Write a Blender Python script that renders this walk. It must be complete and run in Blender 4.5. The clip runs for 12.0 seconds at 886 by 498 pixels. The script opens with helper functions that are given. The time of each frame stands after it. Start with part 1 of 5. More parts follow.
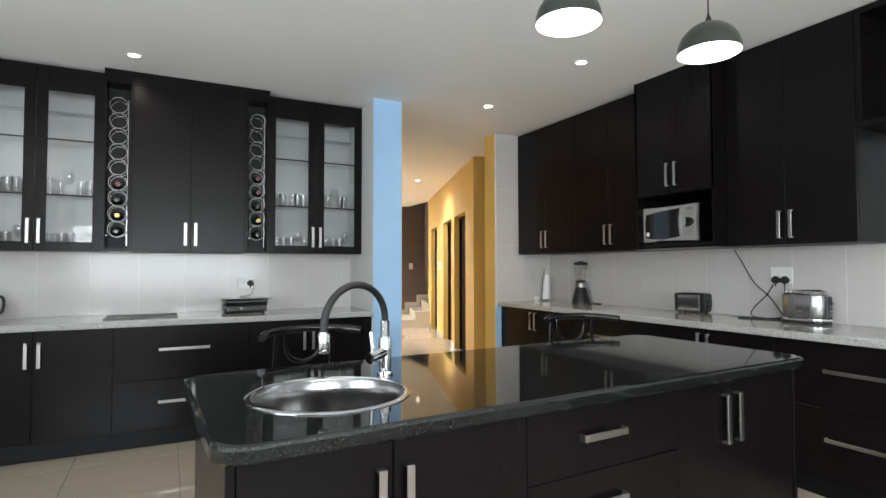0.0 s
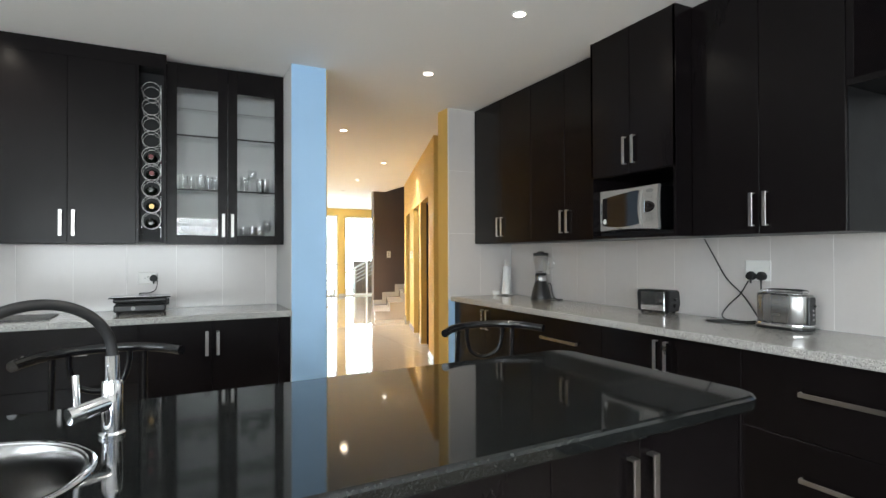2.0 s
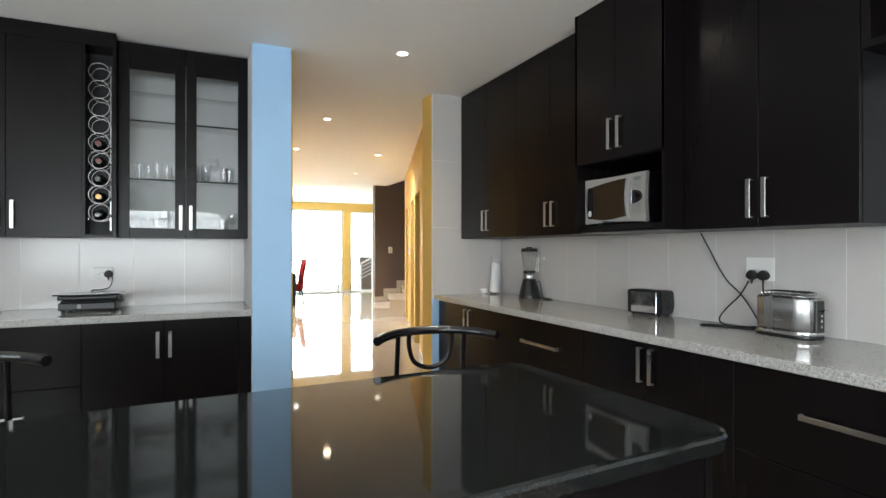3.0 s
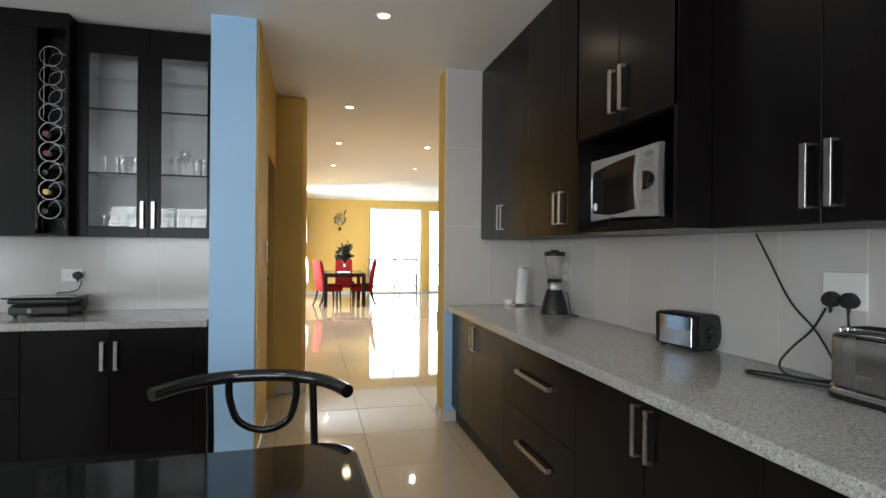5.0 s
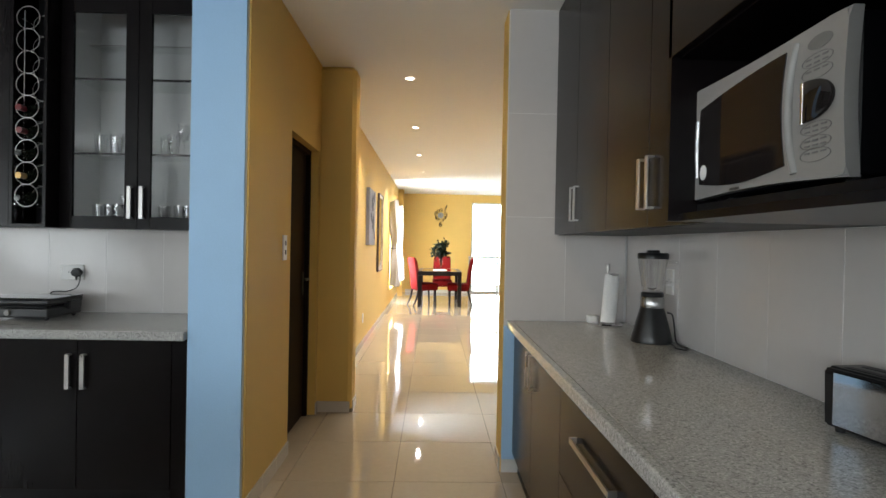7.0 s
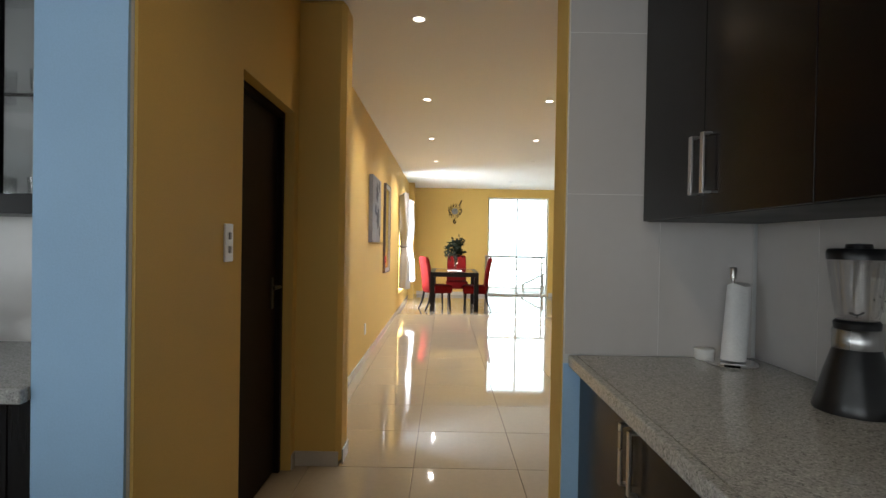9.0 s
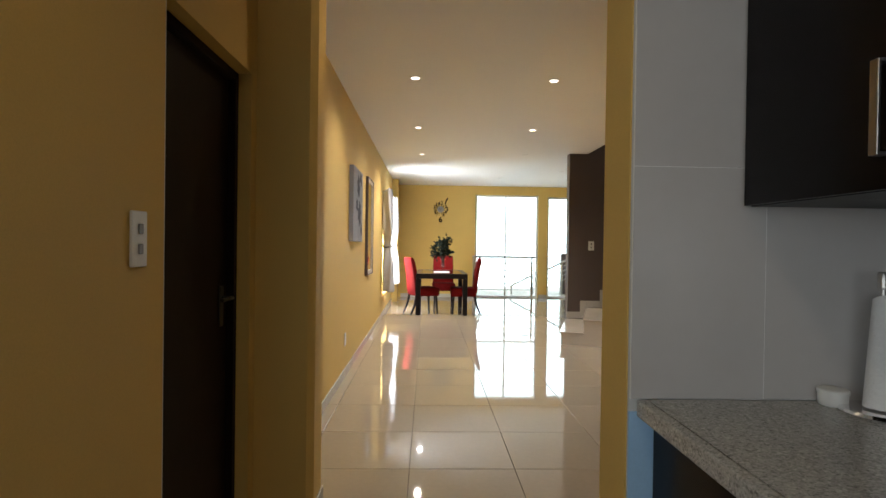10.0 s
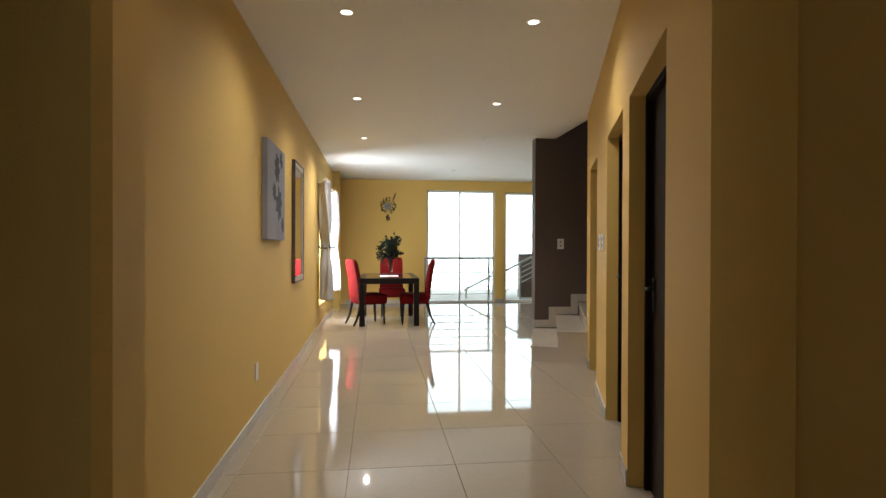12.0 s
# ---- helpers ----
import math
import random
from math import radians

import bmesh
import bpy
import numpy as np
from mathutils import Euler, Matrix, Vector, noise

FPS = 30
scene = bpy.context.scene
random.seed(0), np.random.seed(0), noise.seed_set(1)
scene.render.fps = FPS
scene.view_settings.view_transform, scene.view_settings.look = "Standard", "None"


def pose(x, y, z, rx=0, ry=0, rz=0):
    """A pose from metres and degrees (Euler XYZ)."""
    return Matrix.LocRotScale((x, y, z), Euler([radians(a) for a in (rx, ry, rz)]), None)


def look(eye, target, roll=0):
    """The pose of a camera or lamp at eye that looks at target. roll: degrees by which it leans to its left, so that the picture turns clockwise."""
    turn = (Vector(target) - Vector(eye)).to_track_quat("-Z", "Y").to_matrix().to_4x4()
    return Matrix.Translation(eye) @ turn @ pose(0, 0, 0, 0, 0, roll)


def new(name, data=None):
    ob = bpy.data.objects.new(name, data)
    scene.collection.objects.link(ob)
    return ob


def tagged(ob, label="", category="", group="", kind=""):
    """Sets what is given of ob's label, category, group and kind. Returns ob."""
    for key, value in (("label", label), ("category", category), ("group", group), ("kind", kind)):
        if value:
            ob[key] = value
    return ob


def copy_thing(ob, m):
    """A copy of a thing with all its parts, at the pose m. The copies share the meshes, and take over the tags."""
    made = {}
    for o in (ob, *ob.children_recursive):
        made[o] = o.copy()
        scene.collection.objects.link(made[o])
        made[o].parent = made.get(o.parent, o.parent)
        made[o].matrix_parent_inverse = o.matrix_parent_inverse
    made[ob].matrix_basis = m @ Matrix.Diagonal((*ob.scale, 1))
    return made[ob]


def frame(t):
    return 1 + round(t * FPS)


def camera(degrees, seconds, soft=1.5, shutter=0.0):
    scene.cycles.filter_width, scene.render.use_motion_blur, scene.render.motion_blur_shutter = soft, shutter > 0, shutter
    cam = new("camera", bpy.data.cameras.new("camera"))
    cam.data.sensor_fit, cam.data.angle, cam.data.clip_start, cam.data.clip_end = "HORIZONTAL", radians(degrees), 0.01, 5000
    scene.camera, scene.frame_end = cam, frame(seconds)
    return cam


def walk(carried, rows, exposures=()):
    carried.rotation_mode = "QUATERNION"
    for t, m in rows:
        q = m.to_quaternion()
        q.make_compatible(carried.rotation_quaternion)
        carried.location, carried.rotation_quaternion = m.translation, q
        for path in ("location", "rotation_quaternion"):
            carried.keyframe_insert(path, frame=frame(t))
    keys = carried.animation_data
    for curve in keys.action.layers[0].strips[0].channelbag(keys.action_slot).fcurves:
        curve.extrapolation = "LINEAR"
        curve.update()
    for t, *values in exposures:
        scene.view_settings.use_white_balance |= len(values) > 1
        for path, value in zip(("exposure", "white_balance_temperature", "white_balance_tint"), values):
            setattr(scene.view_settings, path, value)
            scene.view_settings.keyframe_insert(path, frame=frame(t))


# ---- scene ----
cam = camera(79.2, 12.0)
PATH = [
    (0, (0.769, 0.682, 1.254), (1.68, 2.461, 1.324), -0.1),
    (0.5, (0.918, 0.753, 1.268), (1.83, 2.532, 1.331), -0.1),
    (1, (1.108, 0.825, 1.294), (2.016, 2.606, 1.352), -0.1),
    (1.5, (1.319, 0.896, 1.284), (2.224, 2.679, 1.323), -0.2),
    (2, (1.529, 0.969, 1.3), (2.429, 2.756, 1.318), -0.2),
    (2.5, (1.727, 1.052, 1.298), (2.607, 2.849, 1.303), -0.1),
    (3, (1.942, 1.129, 1.295), (2.786, 2.942, 1.298), -0.0),
    (3.2, (2.045, 1.164, 1.295), (2.866, 2.988, 1.296), -0.1),
    (4.8, (2.81, 1.494, 1.322), (3.337, 3.424, 1.32), 0.4),
    (5, (2.892, 1.552, 1.321), (3.368, 3.495, 1.32), 0.5),
    (5.5, (3.086, 1.716, 1.319), (3.421, 3.688, 1.315), 0.7),
    (6, (3.237, 1.928, 1.322), (3.448, 3.917, 1.314), 0.9),
    (6.5, (3.364, 2.164, 1.321), (3.472, 4.161, 1.309), 1.0),
    (7, (3.455, 2.406, 1.327), (3.494, 4.405, 1.31), 1.1),
    (7.2, (3.481, 2.511, 1.33), (3.5, 4.51, 1.311), 1.2),
    (8.8, (3.455, 3.377, 1.302), (3.441, 5.377, 1.286), 0.9),
    (9, (3.426, 3.508, 1.302), (3.419, 5.508, 1.281), 1.0),
    (9.5, (3.378, 3.83, 1.293), (3.391, 5.83, 1.272), 1.0),
    (10, (3.35, 4.148, 1.288), (3.409, 6.147, 1.269), 0.8),
    (10.5, (3.326, 4.459, 1.284), (3.454, 6.455, 1.267), 0.7),
    (11, (3.333, 4.77, 1.279), (3.523, 6.761, 1.264), 0.5),
    (11.5, (3.37, 5.069, 1.268), (3.595, 7.056, 1.255), 0.4),
    (12, (3.418, 5.368, 1.256), (3.664, 7.352, 1.245), 0.2),
]
walk(cam, [(t, look(eye, target, roll)) for t, eye, target, roll in PATH],
     exposures=[(0.0, 0.45), (3.0, 0.38), (5.0, -0.05), (7.0, -0.08), (9.0, -0.75), (9.5, -0.9), (10.5, -1.02), (12.0, -1.34)])

# ---- light ----
world = bpy.data.worlds.new("sky")
scene.world = world
world.use_nodes = True
wn = world.node_tree.nodes
sky = wn.new("ShaderNodeTexSky")
sky.sky_type, sky.sun_disc = "NISHITA", False
sky.sun_elevation, sky.sun_rotation = radians(50), radians(200)
wn["Background"].inputs[1].default_value = 0.12
world.node_tree.links.new(sky.outputs[0], wn["Background"].inputs[0])
sun = new("sun", bpy.data.lights.new("sun", "SUN"))
sun.data.energy, sun.data.angle, sun.data.color = 4.0, radians(0.6), (1, 0.95, 0.88)
sun.matrix_world = look((0, 0, 0), (0.3, 0.8, -1.3))


def window_light(name, eye, target, w, h, power, colour=(0.9, 0.95, 1.0)):
    lamp = new(name, bpy.data.lights.new(name, "AREA"))
    lamp.data.shape, lamp.data.size, lamp.data.size_y = "RECTANGLE", w, h
    lamp.data.energy, lamp.data.color = power, colour
    lamp.matrix_world = look(eye, target)
    return lamp


window_light("sky_light_south", (0.9, -2.28, 1.5), (1.3, 0, 4.4), 3.4, 1.9, 195, (0.86, 0.95, 1.0))
# added fill for the east wall, set in an assumed west window out of view
window_light("added_light_west", (-2.08, 1.0, 1.5), (0, 1.0, 3.5), 2.4, 1.9, 95, (0.86, 0.95, 1.0))
window_light("sky_light_dining", (2.46, 14.1, 1.2), (4.6, 17.0, 1.4), 0.9, 1.4, 210, (0.88, 0.95, 1.0))

# ---- materials ----


def node_mat(name):
    m = bpy.data.materials.new(name)
    m.use_nodes = True
    return m, m.node_tree.nodes, m.node_tree.links, m.node_tree.nodes["Principled BSDF"]


def surface(name, colour, rough=0.5, metal=0.0, vary=0.08, scale=6.0, grain=60.0, bump=0.05, rough_vary=0.08, stretch=(1, 1, 1), per_piece=0.0, coat=0.0, specular=0.5, brushed=0.0):
    """A painted, plain or stone-like surface: broad stains, fine grain, uneven gloss and a light relief."""
    m, n, l, b = node_mat(name)
    tc = n.new("ShaderNodeTexCoord")
    mp = n.new("ShaderNodeMapping")
    mp.inputs["Scale"].default_value = stretch
    l.new(tc.outputs["Object"], mp.inputs[0])
    big, fine = n.new("ShaderNodeTexNoise"), n.new("ShaderNodeTexNoise")
    big.inputs["Scale"].default_value, big.inputs["Detail"].default_value = scale, 5
    fine.inputs["Scale"].default_value, fine.inputs["Detail"].default_value = grain, 3
    l.new(mp.outputs[0], big.inputs[0]), l.new(mp.outputs[0], fine.inputs[0])
    add = n.new("ShaderNodeMath")
    add.operation = "ADD"
    l.new(big.outputs[0], add.inputs[0]), l.new(fine.outputs[0], add.inputs[1])
    last = add
    if per_piece:
        info, mul, plus = n.new("ShaderNodeObjectInfo"), n.new("ShaderNodeMath"), n.new("ShaderNodeMath")
        mul.operation, mul.inputs[1].default_value = "MULTIPLY", per_piece
        plus.operation = "ADD"
        l.new(info.outputs["Random"], mul.inputs[0]), l.new(mul.outputs[0], plus.inputs[0]), l.new(add.outputs[0], plus.inputs[1])
        last = plus
    ramp = n.new("ShaderNodeMapRange")
    ramp.inputs[1].default_value, ramp.inputs[2].default_value = 0.6, 1.4 + per_piece
    l.new(last.outputs[0], ramp.inputs[0])
    mix = n.new("ShaderNodeMix")
    mix.data_type = "RGBA"
    mix.inputs[6].default_value = (*[c * (1 - vary) for c in colour], 1)
    mix.inputs[7].default_value = (*[min(1, c * (1 + vary)) for c in colour], 1)
    l.new(ramp.outputs[0], mix.inputs[0]), l.new(mix.outputs[2], b.inputs["Base Color"])
    rr = n.new("ShaderNodeMapRange")
    rr.inputs[3].default_value, rr.inputs[4].default_value = max(0.02, rough - rough_vary), min(1, rough + rough_vary)
    l.new(big.outputs[0], rr.inputs[0]), l.new(rr.outputs[0], b.inputs["Roughness"])
    b.inputs["Metallic"].default_value = metal
    b.inputs["Coat Weight"].default_value = coat
    b.inputs["Coat Roughness"].default_value = 0.08
    b.inputs["Specular IOR Level"].default_value = specular
    b.inputs["Anisotropic"].default_value = brushed
    if bump:
        bp = n.new("ShaderNodeBump")
        bp.inputs["Strength"].default_value, bp.inputs["Distance"].default_value = bump, 0.004
        l.new(fine.outputs[0], bp.inputs["Height"]), l.new(bp.outputs[0], b.inputs["Normal"])
    return m


def granite(name, base, light, dark, scale, rough, coat=0.0):
    """Speckled polished stone: grains of three tones."""
    m, n, l, b = node_mat(name)
    tc, v1, v2, nz = n.new("ShaderNodeTexCoord"), n.new("ShaderNodeTexVoronoi"), n.new("ShaderNodeTexVoronoi"), n.new("ShaderNodeTexNoise")
    v1.inputs["Scale"].default_value, v2.inputs["Scale"].default_value = scale, scale * 1.7
    nz.inputs["Scale"].default_value, nz.inputs["Detail"].default_value = 9, 4
    for node in (v1, v2, nz):
        l.new(tc.outputs["Object"], node.inputs[0])
    r1, r2 = n.new("ShaderNodeValToRGB"), n.new("ShaderNodeValToRGB")
    for r, cols, src in ((r1, ((0, dark), (0.35, base), (0.8, base), (1, light)), v1), (r2, ((0, light), (0.25, base), (0.7, base), (1, dark)), v2)):
        r.color_ramp.interpolation = "LINEAR"
        els = r.color_ramp.elements
        els[0].position, els[1].position = cols[0][0], cols[3][0]
        els[0].color, els[1].color = (*cols[0][1], 1), (*cols[3][1], 1)
        for p, c in cols[1:3]:
            els.new(p).color = (*c, 1)
        sep = n.new("ShaderNodeSeparateColor")
        l.new(src.outputs["Color"], sep.inputs[0]), l.new(sep.outputs[0], r.inputs[0])
    mix = n.new("ShaderNodeMix")
    mix.data_type = "RGBA"
    l.new(nz.outputs[0], mix.inputs[0]), l.new(r1.outputs[0], mix.inputs[6]), l.new(r2.outputs[0], mix.inputs[7])
    l.new(mix.outputs[2], b.inputs["Base Color"])
    b.inputs["Roughness"].default_value = rough
    b.inputs["Coat Weight"].default_value = coat
    return m


def glass_mat(name, colour=(1, 1, 1), rough=0.0, clear=0.965, edge=0.4, base=0.035):
    """Thin clear glass: mostly see-through, with a glossy skin that grows at grazing angles."""
    m, n, l, b = node_mat(name)
    n.remove(b)
    tr, gl, fr, mx = n.new("ShaderNodeBsdfTransparent"), n.new("ShaderNodeBsdfGlossy"), n.new("ShaderNodeLayerWeight"), n.new("ShaderNodeMixShader")
    tr.inputs[0].default_value = (*[c * clear for c in colour], 1)
    gl.inputs["Roughness"].default_value = rough + 0.01
    fr.inputs[0].default_value = 0.5
    pw, ml = n.new("ShaderNodeMath"), n.new("ShaderNodeMath")
    pw.operation, pw.inputs[1].default_value = "POWER", 4.0
    ml.operation, ml.inputs[1].default_value, ml.inputs[2].default_value = "MULTIPLY_ADD", edge, base
    l.new(fr.outputs[1], pw.inputs[0]), l.new(pw.outputs[0], ml.inputs[0]), l.new(ml.outputs[0], mx.inputs[0]), l.new(tr.outputs[0], mx.inputs[1]), l.new(gl.outputs[0], mx.inputs[2])
    l.new(mx.outputs[0], n["Material Output"].inputs[0])
    return m


def glow(name, colour, strength):
    m, n, l, b = node_mat(name)
    b.inputs["Base Color"].default_value = (0.8, 0.8, 0.8, 1)
    b.inputs["Emission Color"].default_value, b.inputs["Emission Strength"].default_value = (*colour, 1), strength
    return m


def wood(name, colour, rough, band=14.0, stretch=(1, 1, 0.06), vary=0.25, coat=0.0, specular=0.15):
    m = surface(name, colour, rough, vary=vary, scale=band, grain=band * 9, bump=0.0, rough_vary=0.012, stretch=stretch, coat=coat, specular=specular)
    return m


M = dict(
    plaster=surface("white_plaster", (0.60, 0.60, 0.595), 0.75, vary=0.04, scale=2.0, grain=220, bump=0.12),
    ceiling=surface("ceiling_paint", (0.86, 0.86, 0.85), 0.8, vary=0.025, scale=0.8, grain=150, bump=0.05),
    yellow=surface("yellow_wall_paint", (0.66, 0.445, 0.125), 0.72, vary=0.06, scale=1.6, grain=180, bump=0.14),
    blue=surface("pale_blue_wall", (0.36, 0.58, 0.84), 0.55, vary=0.05, scale=2.5, grain=180, bump=0.14),
    brown=surface("brown_wall_paint", (0.105, 0.078, 0.07), 0.5, vary=0.06, scale=2.0, grain=180, bump=0.12),
    floor_tile=surface("polished_cream_tile", (0.41, 0.35, 0.278), 0.028, specular=1.0, vary=0.06, scale=2.2, grain=30, bump=0.0, rough_vary=0.03, per_piece=0.25),
    grout=surface("grey_grout", (0.16, 0.13, 0.10), 0.9, vary=0.15, scale=20),
    wall_tile=surface("glazed_white_tile", (0.565, 0.54, 0.525), 0.16, vary=0.025, scale=3, grain=25, bump=0.02, rough_vary=0.04, per_piece=0.2),
    wall_grout=surface("pale_grout", (0.8, 0.79, 0.77), 0.9, vary=0.05),
    cabinet=wood("espresso_cabinet", (0.0062, 0.0048, 0.0052), 0.25, vary=0.04),
    carcass=surface("dark_carcass", (0.004, 0.004, 0.005), 0.4, vary=0.2, specular=0.2),
    inner=surface("pale_cabinet_lining", (0.46, 0.48, 0.48), 0.5, vary=0.03),
    kick=surface("dark_kickboard", (0.006, 0.006, 0.007), 0.4, vary=0.2, specular=0.2),
    black_stone=granite("black_granite", (0.009, 0.010, 0.010), (0.026, 0.028, 0.029), (0.004, 0.004, 0.004), 260, 0.05),
    grey_stone=granite("grey_granite", (0.40, 0.40, 0.39), (0.62, 0.62, 0.60), (0.13, 0.13, 0.13), 190, 0.08),
    chrome=surface("chrome", (0.82, 0.82, 0.84), 0.08, metal=1, vary=0.03, bump=0.0, rough_vary=0.03),
    steel=surface("brushed_steel", (0.40, 0.395, 0.39), 0.27, metal=1, vary=0.08, scale=5, grain=160, bump=0.03, stretch=(1, 1, 0.05), brushed=0.75),
    sink_steel=surface("brushed_sink_steel", (0.31, 0.305, 0.30), 0.18, metal=1, vary=0.1, scale=6, grain=120, bump=0.02, brushed=0.85),
    mark=surface("grey_print", (0.13, 0.13, 0.13), 0.5, vary=0.1),
    gilt=surface("pale_gilt_frame", (0.50, 0.43, 0.33), 0.4, vary=0.12, scale=20, bump=0.05),
    handle=surface("satin_handle_steel", (0.48, 0.465, 0.45), 0.3, metal=1, vary=0.05, bump=0.02),
    black_plastic=surface("black_plastic", (0.012, 0.012, 0.013), 0.32, vary=0.15, bump=0.03),
    black_gloss=surface("black_gloss_tube", (0.006, 0.006, 0.007), 0.12, vary=0.1, bump=0.0),
    black_rubber=surface("black_rubber", (0.012, 0.012, 0.013), 0.55, vary=0.1),
    silver_plastic=surface("silver_plastic", (0.23, 0.224, 0.218), 0.35, vary=0.04, bump=0.02),
    white_plastic=surface("white_plastic", (0.78, 0.78, 0.76), 0.4, vary=0.03, bump=0.02),
    paper=surface("kitchen_paper", (0.8, 0.8, 0.8), 0.95, vary=0.04, scale=30, grain=120, bump=0.3),
    hob_glass=surface("hob_glass", (0.01, 0.01, 0.01), 0.35, vary=0.1, bump=0.0, specular=0.15),
    dark_glass=surface("smoked_glass", (0.012, 0.010, 0.010), 0.06, vary=0.1, bump=0.0, rough_vary=0.02),
    glass=glass_mat("clear_glass", clear=0.985),
    glassware=glass_mat("clear_glassware", rough=0.03, clear=0.995, edge=0.9, base=0.10),
    window_glass=glass_mat("window_glass", clear=0.98),
    green_glass=surface("dark_bottle_glass", (0.01, 0.014, 0.01), 0.08, vary=0.2, bump=0.0),
    foil_red=surface("red_bottle_foil", (0.12, 0.01, 0.015), 0.3, vary=0.2),
    foil_gold=surface("gold_bottle_foil", (0.42, 0.26, 0.1), 0.3, metal=0.6, vary=0.2),
    red=surface("red_suede", (0.125, 0.006, 0.006), 0.9, specular=0.08, vary=0.22, scale=9, grain=260, bump=0.25),
    dark_wood=wood("black_stained_wood", (0.012, 0.010, 0.010), 0.3, vary=0.3),
    door_wood=wood("dark_mahogany_door", (0.010, 0.0050, 0.0045), 0.55, vary=0.35, specular=0.15),
    curtain=surface("grey_satin_curtain", (0.46, 0.46, 0.49), 0.38, vary=0.1, scale=8, grain=200, bump=0.1),
    leaf=surface("dark_leaf", (0.010, 0.017, 0.008), 0.6, specular=0.12, vary=0.4, scale=12, per_piece=0.3),
    stem=surface("plant_stem", (0.012, 0.012, 0.006), 0.7, vary=0.2),
    mirror=surface("mirror_glass", (0.86, 0.86, 0.86), 0.02, metal=1, vary=0.01, bump=0.0, rough_vary=0.005),
    canvas=surface("grey_canvas", (0.27, 0.27, 0.31), 0.8, vary=0.35, scale=2.2, grain=300, bump=0.2),
    canvas_dark=surface("dark_flower_paint", (0.05, 0.05, 0.075), 0.75, vary=0.5, scale=14, bump=0.2),
    step=surface("cream_stair_tile", (0.55, 0.49, 0.42), 0.16, vary=0.06, scale=3, bump=0.0),
    skirting=surface("glazed_skirting_tile", (0.55, 0.52, 0.48), 0.15, vary=0.05, scale=3, bump=0.0, per_piece=0.2),
    aluminium=surface("white_aluminium", (0.7, 0.7, 0.7), 0.35, vary=0.03),
    lamp_shell=surface("grey_green_metal_shade", (0.055, 0.062, 0.055), 0.3, metal=0.5, vary=0.1, bump=0.02),
    lamp_white=glow("lit_white_shade_lining", (1.0, 0.99, 0.95), 0.8),
    bulb=glow("lit_bulb", (1.0, 0.97, 0.9), 12.0),
    downlight=glow("lit_downlight", (1.0, 0.92, 0.8), 14.0),
    ground=surface("pale_paving", (0.45, 0.43, 0.40), 0.9, vary=0.12, scale=0.8),
    backdrop=glow("bright_sky_backdrop", (0.70, 0.92, 1.0), 8.5),
    backdrop_side=glow("bright_side_sky_backdrop", (1.0, 0.98, 0.94), 6.0),
)

# ---- building helpers ----


def mesh_of(bm, name, mat, smooth=False):
    me = bpy.data.meshes.new(name)
    bmesh.ops.recalc_face_normals(bm, faces=bm.faces)
    if smooth:
        for f in bm.faces:
            f.smooth = True
    bm.to_mesh(me)
    bm.free()
    me.materials.append(mat)
    if smooth:
        me.set_sharp_from_angle(angle=radians(40))
    return me


def part(name, bm, mat, parent, label="", smooth=False, m=None):
    """Links a bmesh as one mesh object under a thing or a part."""
    ob = new(name, mesh_of(bm, name, mat, smooth))
    ob.parent = parent
    if m is not None:
        ob.matrix_basis = m
    if label:
        tagged(ob, label)
    return ob


def thing(name, at, label, category, group="", turn=0.0):
    ob = new(name)
    ob.empty_display_size = 0.1
    ob.matrix_basis = pose(*at, 0, 0, turn)
    return tagged(ob, label, category, group)


def box(x0, x1, y0, y1, z0, z1, bevel=0.0, bm=None, segments=1):
    own = bm is None
    b = bmesh.new()
    bmesh.ops.create_cube(b, size=1.0, matrix=Matrix.Translation(((x0 + x1) / 2, (y0 + y1) / 2, (z0 + z1) / 2)) @ Matrix.Diagonal((abs(x1 - x0), abs(y1 - y0), abs(z1 - z0), 1)))
    if bevel:
        bmesh.ops.bevel(b, geom=b.edges[:], offset=bevel, segments=segments, affect="EDGES", profile=0.5)
    if own:
        return b
    me = bpy.data.meshes.new("tmp")
    b.to_mesh(me)
    b.free()
    bm.from_mesh(me)
    bpy.data.meshes.remove(me)
    return bm


def lathe(profile, n=32, bm=None, at=(0, 0, 0)):
    """A turned shape from (radius, height) pairs."""
    bm = bm or bmesh.new()
    rings = []
    for r, z in profile:
        if r < 1e-5:
            rings.append([bm.verts.new((at[0], at[1], at[2] + z))])
        else:
            rings.append([bm.verts.new((at[0] + r * math.cos(2 * math.pi * i / n), at[1] + r * math.sin(2 * math.pi * i / n), at[2] + z)) for i in range(n)])
    for a, b in zip(rings, rings[1:]):
        for i in range(n):
            j = (i + 1) % n
            if len(a) == 1 and len(b) == 1:
                continue
            if len(a) == 1:
                bm.faces.new((a[0], b[i], b[j]))
            elif len(b) == 1:
                bm.faces.new((a[i], b[0], a[j]))
            else:
                bm.faces.new((a[i], b[i], b[j], a[j]))
    return bm


